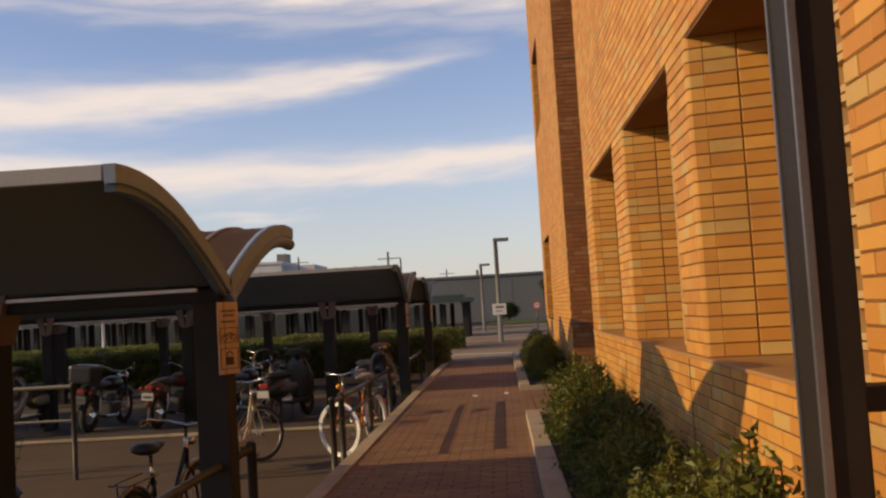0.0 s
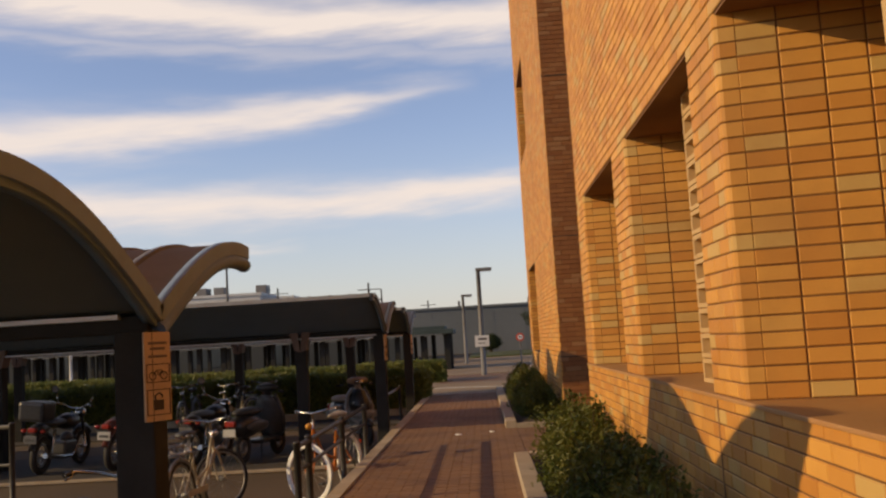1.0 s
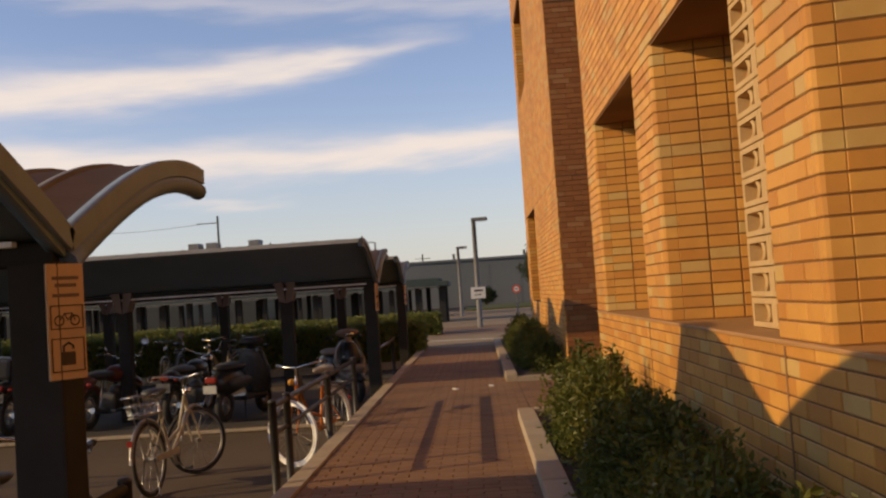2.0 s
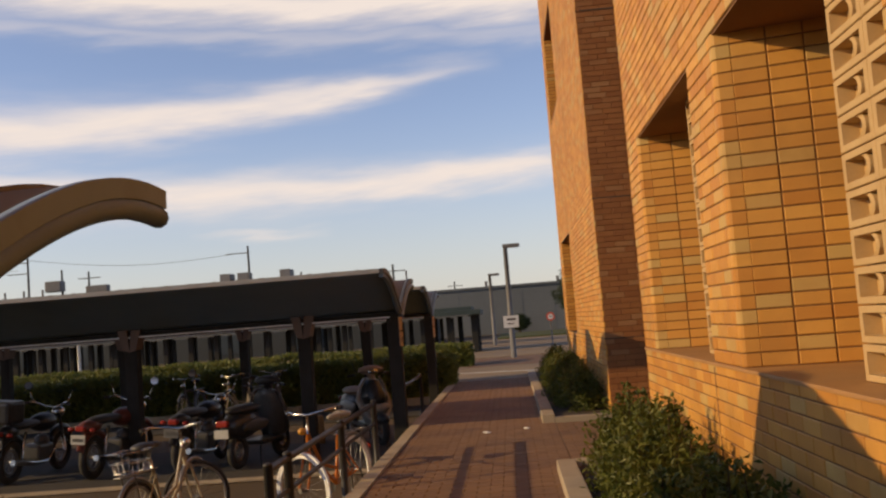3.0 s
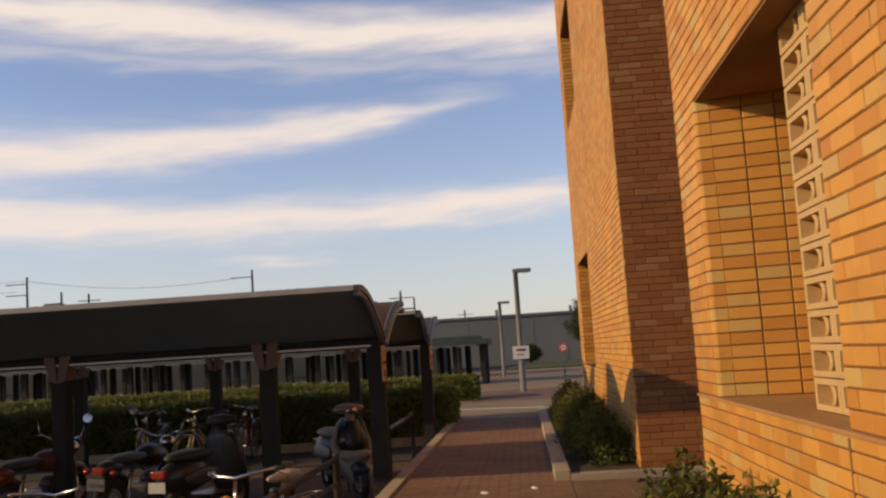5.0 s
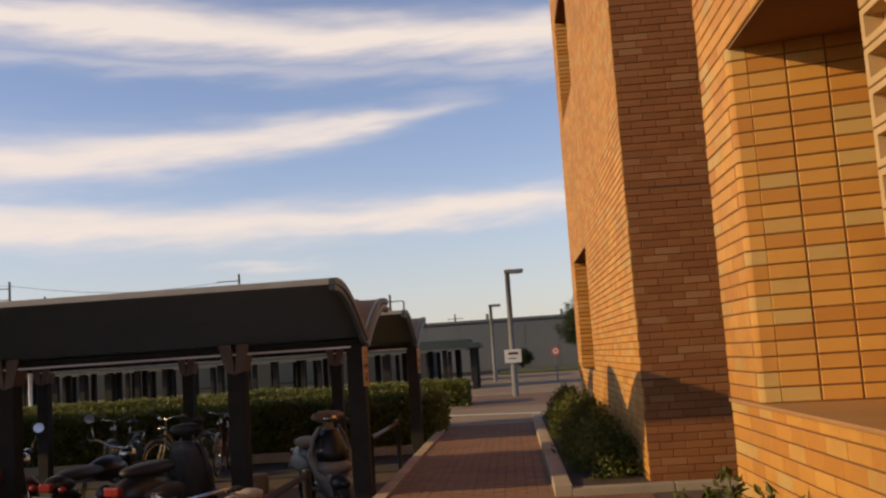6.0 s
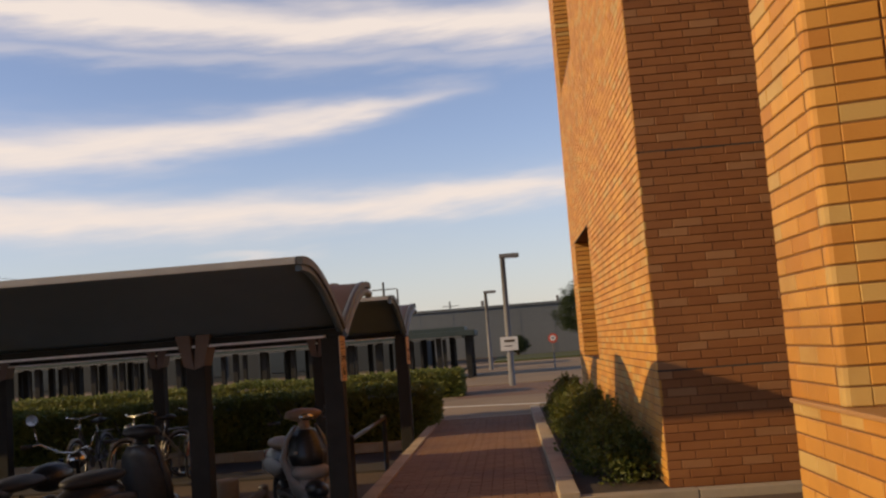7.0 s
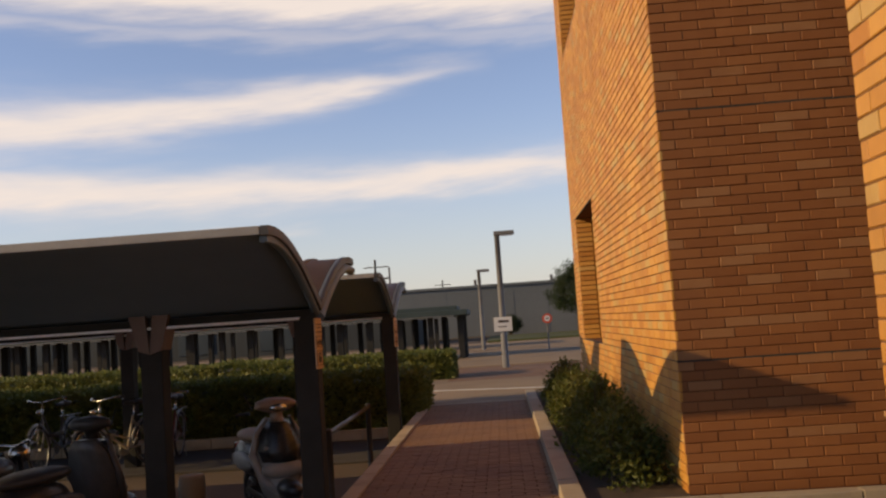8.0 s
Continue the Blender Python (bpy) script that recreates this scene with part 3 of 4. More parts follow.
def shelter(valley_y, valley_z, x_end, x_far, posts, label, group="bicycle shelters", with_sign=True, widths=(1.46, 1.62), sign_turn=80, rise=0.37, gutter_z=-0.075, fascia=None, deep=(-0.008, 0.052)):
    # default is the copy with shade in its colour
    fascia = fascia or FASCIA_SHADE
    t = thing("bicycle_shelter", label, "shelter", Matrix.Translation((0, valley_y, valley_z)), group)
    for sign, width in zip((-1, 1), widths):
        sheet = part("roof_wing", wing_strip(x_far, x_end, width, 0.025, 0.04, sign, rise), ROOF_TOP, t, "curved beige metal roof wing")
        part("roof_lining", wing_strip(x_far, x_end - 0.004, width - 0.002, 0.0, 0.022, sign, rise), ROOF_UNDER, t, "dark underside of the roof wing")
        x = x_end - 0.30
        while x > x_end - 6.5:
            part("standing_seam", wing_strip(x - 0.02, x + 0.02, width, 0.041, 0.060, sign, rise, 12, 0.9 if sign < 0 else 1.0), ROOF_TOP, sheet)
            x -= 0.30
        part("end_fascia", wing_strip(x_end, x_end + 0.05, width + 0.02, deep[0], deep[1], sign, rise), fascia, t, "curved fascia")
        if sign > 0:
            part("end_rafter", rafter_strip(x_end - 0.02, x_end + 0.06, width, sign, rise), RAFTER, t, "grey rounded rafter below the fascia")
        else:
            part("end_rafter", wing_strip(x_end - 0.02, x_end + 0.03, width - 0.03, -0.05, -0.009, sign, rise), ROOF_UNDER, t, "dark rafter below the fascia")
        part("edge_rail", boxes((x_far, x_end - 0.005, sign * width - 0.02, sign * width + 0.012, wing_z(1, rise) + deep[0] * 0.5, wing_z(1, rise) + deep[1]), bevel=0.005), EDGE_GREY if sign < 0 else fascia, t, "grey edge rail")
    part("valley_beam", boxes((x_far, x_end, -0.06, 0.06, -0.07, 0.01), bevel=0.01), STEEL_DARK, t)
    part("gutter", boxes((x_far, x_end - 0.12, -0.10, -0.062, gutter_z, gutter_z + 0.022), bevel=0.005), GUTTER, t, "galvanised gutter with its sky sheen painted white")
    foot = LOW - valley_z
    for x in posts:
        p = part("post", boxes((x - 0.09, x + 0.09, -0.09, 0.09, foot, -0.06), bevel=0.012), STEEL_DARK, t)
        if x != posts[0]:
            for sg in (-1, 1):
                bm = bmesh.new()
                v = [bm.verts.new((x + sg * xx, yy, zz)) for yy in (-0.116, 0.116) for xx, zz in ((0.0, -0.27), (0.092, -0.24), (0.165, 0.04), (0.03, 0.04))]
                for f in ((0, 1, 2, 3), (7, 6, 5, 4), (0, 4, 5, 1), (1, 5, 6, 2), (2, 6, 7, 3), (3, 7, 4, 0)):
                    bm.faces.new([v[k] for k in f])
                bmesh.ops.recalc_face_normals(bm, faces=bm.faces)
                part("bracket", bm, TAN_CAP, p, "brown flared bracket")
        part("base_plate", boxes((x - 0.15, x + 0.15, -0.15, 0.15, foot, foot + 0.02), bevel=0.004), STEEL_DARK, p)
    if with_sign:
        m = pose(posts[0] + 0.098, -0.06, -0.27, 90, 0, sign_turn)
        s = part("sign_board", box(bmesh.new(), -0.07, 0.07, -0.2, 0.2, -0.006, 0.006, 0.002, m), SIGN_ORANGE, t, "faded orange sign with a bicycle and a padlock")
        bm = bmesh.new()
        for cy, hh in ((0.015, 0.042), (-0.115, 0.058)):
            for a in ((-0.062, 0.062, cy + hh - 0.004, cy + hh), (-0.062, 0.062, cy - hh, cy - hh + 0.004), (-0.062, -0.058, cy - hh, cy + hh), (0.058, 0.062, cy - hh, cy + hh)):
                box(bm, *a, 0.006, 0.0085, 0, m)
        part("icon_frame", bm, SIGN_DARK, s)
        bm = bmesh.new()
        for cx in (-0.03, 0.03):
            ring(bm, (cx, 0.003, 0.008), 0.017, 0.0025, "z", 16, 4)
        tube(bm, [(-0.03, 0.003, 0.008), (-0.008, 0.028, 0.008), (0.02, 0.028, 0.008), (0.03, 0.003, 0.008)], 0.002, 4)
        tube(bm, [(-0.008, 0.028, 0.008), (0.002, 0.003, 0.008), (0.02, 0.028, 0.008)], 0.002, 4)
        bmesh.ops.transform(bm, matrix=m, verts=bm.verts)
        part("bicycle_icon", bm, SIGN_DARK, s)
        bm = bmesh.new()
        box(bm, -0.026, 0.026, -0.15, -0.105, 0.006, 0.009, 0.001)
        tube(bm, [(-0.018, -0.105, 0.008), (-0.018, -0.085, 0.008), (0, -0.073, 0.008), (0.018, -0.085, 0.008), (0.018, -0.096, 0.008)], 0.004, 5)
        bmesh.ops.transform(bm, matrix=m, verts=bm.verts)
        part("padlock_icon", bm, SIGN_DARK, s)
        bm = bmesh.new()
        for cy, w in ((0.15, 0.05), (0.125, 0.04), (0.09, 0.05)):
            box(bm, -w, w, cy - 0.006, cy + 0.006, 0.006, 0.0075, 0, m)
        part("faded_print", bm, TAN_CAP, s)
    return t


POSTS = [-1.70, -2.95, -5.40, -7.85, -10.3, -12.75, -15.2]
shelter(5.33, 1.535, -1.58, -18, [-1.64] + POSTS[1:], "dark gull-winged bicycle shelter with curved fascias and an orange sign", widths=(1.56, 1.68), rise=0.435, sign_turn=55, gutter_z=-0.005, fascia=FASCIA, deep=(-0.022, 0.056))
shelter(16.1, 1.56, -1.62, -18, POSTS, "gull-winged bicycle shelter over motorcycles and a scooter", widths=(1.66, 1.80), rise=0.47)
shelter(21.7, 1.57, -1.66, -22, POSTS + [-17.65, -20.1], "gull-winged bicycle shelter before the clipped hedge", widths=(1.50, 1.80), rise=0.44)

# flat-roofed shelter far behind, with rows of posts
for y0, x_end in ((46.0, -1.35), (57.5, -1.9)):
    t = thing("flat_shelter", "far flat-roofed shelter with a dull teal roof and many posts", "shelter", Matrix.Translation((0, y0, 0)), "far shelters")
    part("roof", boxes((-60, x_end, -2.0, 2.0, 1.62, 1.84), (-60, x_end - 0.4, -1.5, 1.5, 1.84, 2.0), bevel=0.03), TEAL_ROOF, t)
    part("roof_edge", boxes((-60, x_end - 0.5, -2.06, -2.0, 1.60, 1.63)), POLE_GREY, t, "grey roof edge")
    x = x_end - 0.3
    k = 0
    while x > -52:
        part("post", boxes((x - 0.10, x + 0.10, -1.5, -1.3, LOW, 1.62), bevel=0.01), STEEL_DARK, t)
        part("post", boxes((x - 0.9, x - 0.7, 1.3, 1.5, LOW, 1.62), bevel=0.01), STEEL_DARK, t)
        x -= 1.15
    for y in (-0.6, 0.1, 0.8):
        part("post", boxes((x_end - 0.35, x_end - 0.15, y - 0.1, y + 0.1, LOW, 1.62), bevel=0.01), STEEL_DARK, t)

# ---- hedges and shrubs ----
def leaf_material(name, a, b, c):
    m = bpy.data.materials.new(name)
    m.use_nodes = True
    n = Nodes(m.node_tree)
    geo = n.add("ShaderNodeNewGeometry")
    r = geo.outputs["Random Per Island"]
    broad = n.noise(geo.outputs["Position"], 2.2, 3.0)
    col = n.mix(r, (*a, 1), (*b, 1))
    col = n.mix(n.math("MULTIPLY", n.math("SUBTRACT", broad, 0.42), 3.0, clamp=True), col, (*c, 1))
    bs = n.add("ShaderNodeBsdfPrincipled", {"Base Color": col, "Roughness": 0.5, "Specular IOR Level": 0.35})
    tr = n.add("ShaderNodeBsdfTranslucent", {"Color": col})
    ms = n.add("ShaderNodeMixShader", {0: 0.25, 1: bs.outputs[0], 2: tr.outputs[0]})
    n.add("ShaderNodeOutputMaterial", {0: ms.outputs[0]})
    return m


LEAF = leaf_material("shrub leaf", (0.04, 0.06, 0.010), (0.115, 0.132, 0.021), (0.17, 0.152, 0.026))
HEDGE_LEAF = leaf_material("hedge leaf", (0.09, 0.115, 0.026), (0.185, 0.20, 0.04), (0.24, 0.225, 0.048))
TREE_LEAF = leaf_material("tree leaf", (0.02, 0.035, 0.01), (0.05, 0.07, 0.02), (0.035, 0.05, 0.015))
TWIG = surface("twig bark", (0.05, 0.032, 0.018), (0.09, 0.06, 0.035), 20, 0.9, 0.4)


def leaf_cloud(name, centres, material, leaf, label, parent, rnd, up=0.5):
    """Many small folded leaves; centres: (x, y, z, count, spread)."""
    verts, faces = [], []
    for x, y, z, count, spread in centres:
        for _ in range(count):
            p = Vector((x + rnd.gauss(0, spread), y + rnd.gauss(0, spread), z + rnd.gauss(0, spread * 0.8)))
            a = Vector((rnd.gauss(0, 1), rnd.gauss(0, 1), rnd.gauss(up, 0.8))).normalized()
            s = a.cross(Vector((rnd.gauss(0, 1), rnd.gauss(0, 1), rnd.gauss(0, 1)))).normalized()
            q = a.cross(s) * 0.18
            L = leaf * rnd.uniform(0.7, 1.35)
            i = len(verts)
            verts += [p, p + a * L * 0.5 + s * L * 0.26 + q * L, p + a * L, p + a * L * 0.5 - s * L * 0.26 + q * L]
            faces += [(i, i + 1, i + 2), (i, i + 2, i + 3)]
    me = bpy.data.meshes.new(name)
    me.from_pydata(verts, [], faces)
    me.materials.append(material)
    ob = new(name, me)
    ob.parent = parent
    return tagged(ob, label, kind="stuff")


def shrub(x, y, z, rx, ry, rz, label, seed, density=1.0, shoots=14):
    """A rounded shrub: stems, a lumpy shell of leafy twigs and some shoots that stand out."""
    rnd = random.Random(seed)
    t = thing("shrub", label, "shrub", Matrix.Translation((x, y, z)), "shrubs in the beds")
    bm = bmesh.new()
    for _ in range(16):
        a = rnd.uniform(0, 6.28)
        ex, ey = math.cos(a) * rx * rnd.uniform(0.2, 0.8), math.sin(a) * ry * rnd.uniform(0.2, 0.8)
        tube(bm, [(ex * 0.15, ey * 0.15, 0), (ex * 0.6, ey * 0.6, rz * 0.4), (ex, ey, rz * rnd.uniform(0.6, 0.85))], 0.008, 5, radii=[0.012, 0.008, 0.004])
    tips = []
    for _ in range(shoots):
        a = rnd.uniform(0, 6.28)
        k = rnd.uniform(0.1, 0.9)
        px, py = math.cos(a) * rx * k, math.sin(a) * ry * k
        h = rz * math.sqrt(max(0.05, 1 - k * k))
        top = h + rnd.uniform(0.05, 0.17)
        tube(bm, [(px, py, h * 0.7), (px + rnd.uniform(-0.03, 0.03), py + rnd.uniform(-0.03, 0.03), top)], 0.003, 4)
        for q in range(5):
            tips.append((px, py, h + (top - h) * q / 4, 5, 0.025))
    tagged(part("stems", bm, TWIG, t), kind="stuff")
    centres = []
    for _ in range(int(230 * density)):
        a, e = rnd.uniform(0, 6.28), math.asin(rnd.uniform(0.0, 1.0))
        k = rnd.uniform(0.72, 1.0) * (1 + 0.22 * noise.noise(Vector((math.cos(a) * 2 + x, math.sin(a) * 2 + y, e * 2))))
        centres.append((math.cos(a) * math.cos(e) * rx * k, math.sin(a) * math.cos(e) * ry * k, max(0.03, math.sin(e) * rz * k), 26, 0.055))
    leaf_cloud("foliage", centres + tips, LEAF, 0.045, "dense small green leaves, some yellowish", t, rnd)
    return t


for k, (y, ry, rz, rx, xx) in enumerate(((3.2, 0.75, 0.68, 0.31, 0.74), (4.5, 0.8, 0.46, 0.30, 0.76), (5.8, 1.0, 0.46, 0.32, 0.75), (7.4, 0.9, 0.52, 0.33, 0.75), (9.0, 0.9, 0.60, 0.34, 0.74), (10.3, 0.75, 0.58, 0.32, 0.76),
                                 (16.6, 0.9, 0.48, 0.31, 0.76), (18.1, 0.9, 0.58, 0.33, 0.75), (19.7, 0.9, 0.60, 0.33, 0.75), (21.4, 0.9, 0.56, 0.32, 0.75), (23.2, 0.9, 0.52, 0.31, 0.75))):
    shrub(xx, y, 0.05, rx, ry, rz, "leafy green shrub with stray shoots in the kerbed bed", 40 + k, 1.0 if k < 6 else 0.8)


def hedge(x0, x1, y0, y1, z0, z1, label, seed, leaf=0.06, n=6000):
    rnd = random.Random(seed)
    t = thing("hedge", label, "hedge", Matrix.Translation((0, 0, 0)), "clipped hedges")
    # one plain box in the darker tree leaf colour fills the hedge
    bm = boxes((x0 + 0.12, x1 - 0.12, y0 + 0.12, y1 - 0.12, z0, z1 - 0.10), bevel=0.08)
    part("core", bm, TREE_LEAF, t, "plain dark green block filling the hedge")
    centres = []
    for _ in range(n):
        f = rnd.random()
        x = x0 + (x1 - x0) * rnd.random() ** 0.7 if x1 - x0 > 4 else rnd.uniform(x0, x1)
        lump = 0.07 * noise.noise(Vector((x * 0.9, y0, seed)))
        if f < 0.42:
            c = (x, rnd.uniform(y0, y1), z1 + lump)
        elif f < 0.9:
            c = (x, y0 + lump, rnd.uniform(z0 + 0.03, z1))
        else:
            c = (x1 + lump, rnd.uniform(y0, y1), rnd.uniform(z0 + 0.03, z1))
        centres.append((*c, 9, 0.05))
    leaf_cloud("foliage", centres, HEDGE_LEAF, leaf, "clipped dark green leaves", t, rnd)
    return t


hedge(-24, -1.55, 23.7, 25.4, -0.3, 0.62, "long clipped hedge behind the bicycle shelter", 3, 0.075, 9000)
hedge(-34, -1.5, 32.2, 33.8, -0.3, 0.60, "far clipped hedge along the road", 5, 0.09, 7000)
kerb(-24, -1.56, 23.35, 23.5, -0.18, 1.2, "low concrete kerb of the hedge bed", "x")

# ---- street lamps, signs, distance ----
def street_lamp(x, y, height, label):
    t = thing("street_lamp", label, "street lamp", Matrix.Translation((x, y, -0.03)), "street lamps")
    part("pole", tube(bmesh.new(), [(0, 0, 0), (0, 0, height * 0.5), (0, 0, height - 0.02)], 0.07, 12, radii=[0.10, 0.085, 0.075]), POLE_GREY, t)
    part("lamp_head", boxes((-0.09, 0.50, -0.11, 0.11, height - 0.1, height + 0.02), bevel=0.02), POLE_GREY, t)
    part("lamp_glass", boxes((0.08, 0.46, -0.09, 0.09, height - 0.115, height - 0.098)), GUTTER, t)
    return t


lamp = street_lamp(-0.08, 36.0, 3.92, "grey street lamp with a flat cantilevered head and a notice board")
board = part("notice_board", boxes((-0.26, 0.26, -0.115, -0.095, 1.05, 1.46), bevel=0.005), SIGN_WHITE, lamp, "white notice board")
part("print_bar", boxes((-0.14, 0.17, -0.12, -0.114, 1.30, 1.37), (-0.14, 0.10, -0.12, -0.114, 1.17, 1.20)), SIGN_DARK, board)
street_lamp(-1.0, 53.0, 3.75, "grey street lamp with a flat cantilevered head farther along the road")

rs = thing("road_sign", "round red and white road sign on a grey post", "road sign", Matrix.Translation((1.78, 48.0, -0.03)))
part("post", tube(bmesh.new(), [(0, 0, 0), (0, 0, 1.35)], 0.035, 10), POLE_GREY, rs)
disc = lathe(bmesh.new(), [(0.20, -0.01), (0.20, 0.01)], (0, 0, 0), 24, pose(0, -0.05, 1.30, 90))
disc = part("sign_face", disc, SIGN_RED, rs, "red rimmed round sign")
part("sign_centre", lathe(bmesh.new(), [(0.12, -0.004), (0.12, 0.004)], (0, 0, 0), 24, pose(0, -0.066, 1.30, 90)), SIGN_WHITE, disc)
part("sign_print", boxes((-0.06, 0.06, -0.078, -0.071, 1.28, 1.33)), SIGN_DARK, disc)

fac = thing("factory_building", "long grey factory wall closing the view", "building", Matrix.Translation((0, 90, 0)))
part("wall", boxes((-30, 40, 0, 14, -0.1, 4.15)), FACTORY, fac)
part("parapet", boxes((-30.1, 40.1, -0.15, 14, 4.15, 4.38), bevel=0.03), FACTORY, fac)
for k in range(24):
    part("pilaster", boxes((-28 + k * 2.9, -27.86 + k * 2.9, -0.02, 0, -0.1, 4.15)), FACTORY, fac)
for x in (-2.2, 4.4, 7.0):
    part("roof_vent", boxes((x, x + 0.25, 1.0, 1.3, 4.38, 4.9), bevel=0.03), POLE_GREY, fac)
far = thing("office_building", "low offwhite flat-roofed building far beyond the shelters", "building", Matrix.Translation((-33, 104, 0)))
part("wall", boxes((-4, 9, 0, 9, -0.1, 7.4), (9, 12.5, 1, 9, -0.1, 7.2)), OFFWHITE, far)
part("roof_edge", boxes((-4.15, 9.15, -0.15, 9, 7.4, 7.7)), OFFWHITE, far)
for x in (1.0, 3.0, 7.8):
    part("roof_unit", boxes((x, x + 1.2, 3, 5, 7.7, 8.7), bevel=0.05), POLE_GREY, far)
far2 = thing("office_building", "pale distant building with a roof frame", "building", Matrix.Translation((-62, 120, 0)))
part("wall", boxes((-3, 3, 0, 8, -0.1, 7.5)), OFFWHITE, far2)
for x in (-2.5, 0, 2.5):
    part("roof_mast", boxes((x - 0.1, x + 0.1, 1, 1.2, 7.5, 9.6)), POLE_GREY, far2)
hall = thing("grey_hall", "grey hall with pale openings behind the far shelters", "building", Matrix.Translation((-42, 72, 0)))
part("wall", boxes((-40, 36, 0, 10, -0.1, 2.4)), HALL, hall)
for k in range(12):
    if k % 3:
        part("window", boxes((-36 + k * 5.6, -33.5 + k * 5.6, -0.06, 0.02, 0.3, 1.7), bevel=0.02), HALL_GLASS, hall)


pp = thing("marker_post", "slim pale grey post standing behind the far hedge", "post", Matrix.Translation((-14.75, 34.5, -0.35)))
part("shaft", tube(bmesh.new(), [(0, 0, 0), (0, 0, 2.1)], 0.055, 10), GUTTER, pp)
part("cap", blob(bmesh.new(), (0, 0, 2.1), (0.065, 0.065, 0.03), 2), POLE_GREY, pp)


def utility_pole(x, y, h, label, arms=2, lamp_side=0):
    t = thing("utility_pole", label, "utility pole", Matrix.Translation((x, y, -0.05)), "utility poles")
    part("pole", tube(bmesh.new(), [(0, 0, 0), (0, 0, h)], 0.14, 10, radii=[0.15, 0.08]), POLE_GREY, t)
    for k in range(arms):
        part("crossarm", boxes((-0.9 - 0.9 * (lamp_side < 0), 0.9 * (lamp_side >= 0) + 0.1, -0.05, 0.05, h - 0.6 - k * 0.9, h - 0.52 - k * 0.9), bevel=0.015), POLE_GREY, t)
    return t


utility_pole(-21.2, 80, 9.0, "slim utility pole with one side arm", 1, -1)
utility_pole(-40.0, 80, 9.7, "utility pole with cross arms and wires", 2, -1)
p = utility_pole(-37.1, 80, 8.3, "short pole with a transformer box", 0)
part("transformer", boxes((-1.3, 0.1, -0.5, 0.4, 6.5, 7.4), bevel=0.1), POLE_GREY, p)
p = utility_pole(-34.8, 80, 8.0, "pole with a bracket and a lamp", 1)
part("bracket", boxes((-0.2, 1.7, -0.3, 0.3, 6.2, 6.8), bevel=0.1), POLE_GREY, p)
p = utility_pole(-9.3, 80, 6.5, "pole with stacked cross arms", 2)
part("frame", boxes((1.0, 1.12, -0.1, 0.1, 0.0, 5.9), (-0.5, 1.12, -0.1, 0.1, 5.0, 5.12)), POLE_GREY, p)
utility_pole(-19.5, 92, 7.3, "far utility pole with a cross arm", 1)
utility_pole(-6.6, 120, 6.4, "far utility pole above the factory roof", 2)
for a, b, sag in (((-62, 80, 10.4), (-40, 80, 9.35), 0.5), ((-62, 80, 9.3), (-40.9, 80, 8.5), 0.4), ((-40, 80, 9.3), (-22, 80, 8.4), 0.7)):
    wire = tube(bmesh.new(), [Vector(a).lerp(Vector(b), q / 10) - Vector((0, 0, sag * math.sin(math.pi * q / 10))) for q in range(11)], 0.018, 5)
    tagged(part("overhead_wire", wire, POLE_GREY), "thin sagging overhead wire between the poles", "wire")


def tree(x, y, h, r, label, seed):
    rnd = random.Random(seed)
    t = thing("tree", label, "tree", Matrix.Translation((x, y, -0.05)), "trees by the road")
    bm = tube(bmesh.new(), [(0, 0, 0), (0.05, 0, h * 0.35), (0.02, 0.05, h * 0.7)], 0.1, 9, radii=[0.14, 0.10, 0.05])
    for _ in range(9):
        a, z = rnd.uniform(0, 6.28), rnd.uniform(0.25, 0.6) * h
        tube(bm, [(0.03, 0, z), (math.cos(a) * r * 0.6, math.sin(a) * r * 0.6, z + 0.2 * h)], 0.04, 6, radii=[0.05, 0.015])
    part("trunk", bm, TWIG, t)
    centres = []
    for _ in range(int(330 * max(1.0, r))):
        a, e, k = rnd.uniform(0, 6.28), rnd.uniform(-0.9, 1.5), rnd.uniform(0.5, 1.0)
        lump = 1 + 0.35 * noise.noise(Vector((math.cos(a) * 1.6 + seed, math.sin(a) * 1.6, e * 1.5)))
        centres.append((math.cos(a) * math.cos(e) * r * k * lump, math.sin(a) * math.cos(e) * r * k * lump, h * 0.6 + math.sin(e) * h * 0.40 * k * lump, 22, 0.13))
    leaf_cloud("crown", centres, TREE_LEAF, 0.13, "dark green crown", t, rnd, 0.1)
    return t


tree(5.7, 80, 5.2, 2.1, "dark rounded tree beyond the tower", 8)
tree(8.6, 81, 6.0, 2.3, "taller dark tree beyond the tower", 9)
tree(0.6, 84, 1.5, 0.8, "small dark tree before the factory wall", 10)


# ---- cycles and barriers ----
TYRE = surface("black rubber", (0.026, 0.025, 0.024), (0.045, 0.043, 0.04), 12, 0.85, 0.2, 90)
CHROME = surface("chromed steel", (0.50, 0.48, 0.45), (0.62, 0.60, 0.57), 20, 0.22, 0.0, 90, metal=1.0)
ALLOY = surface("dull alloy", (0.22, 0.21, 0.20), (0.32, 0.31, 0.29), 20, 0.4, 0.0, 90, metal=0.8)
CREAM = surface("cream enamel", (0.33, 0.28, 0.20), (0.42, 0.36, 0.26), 14, 0.35, 0.0, 90)
ORANGE = surface("orange enamel", (0.42, 0.12, 0.02), (0.52, 0.17, 0.03), 14, 0.3, 0.0, 90)
# sun glint off a metal wheel, put into a bright white colour
RIM_GLINT = surface("white rim sun glint", (0.80, 0.79, 0.76), (0.90, 0.89, 0.86), 14, 0.25, 0.0, 90)
GREYP = surface("dark grey enamel", (0.055, 0.054, 0.053), (0.09, 0.088, 0.085), 14, 0.35, 0.0, 90)
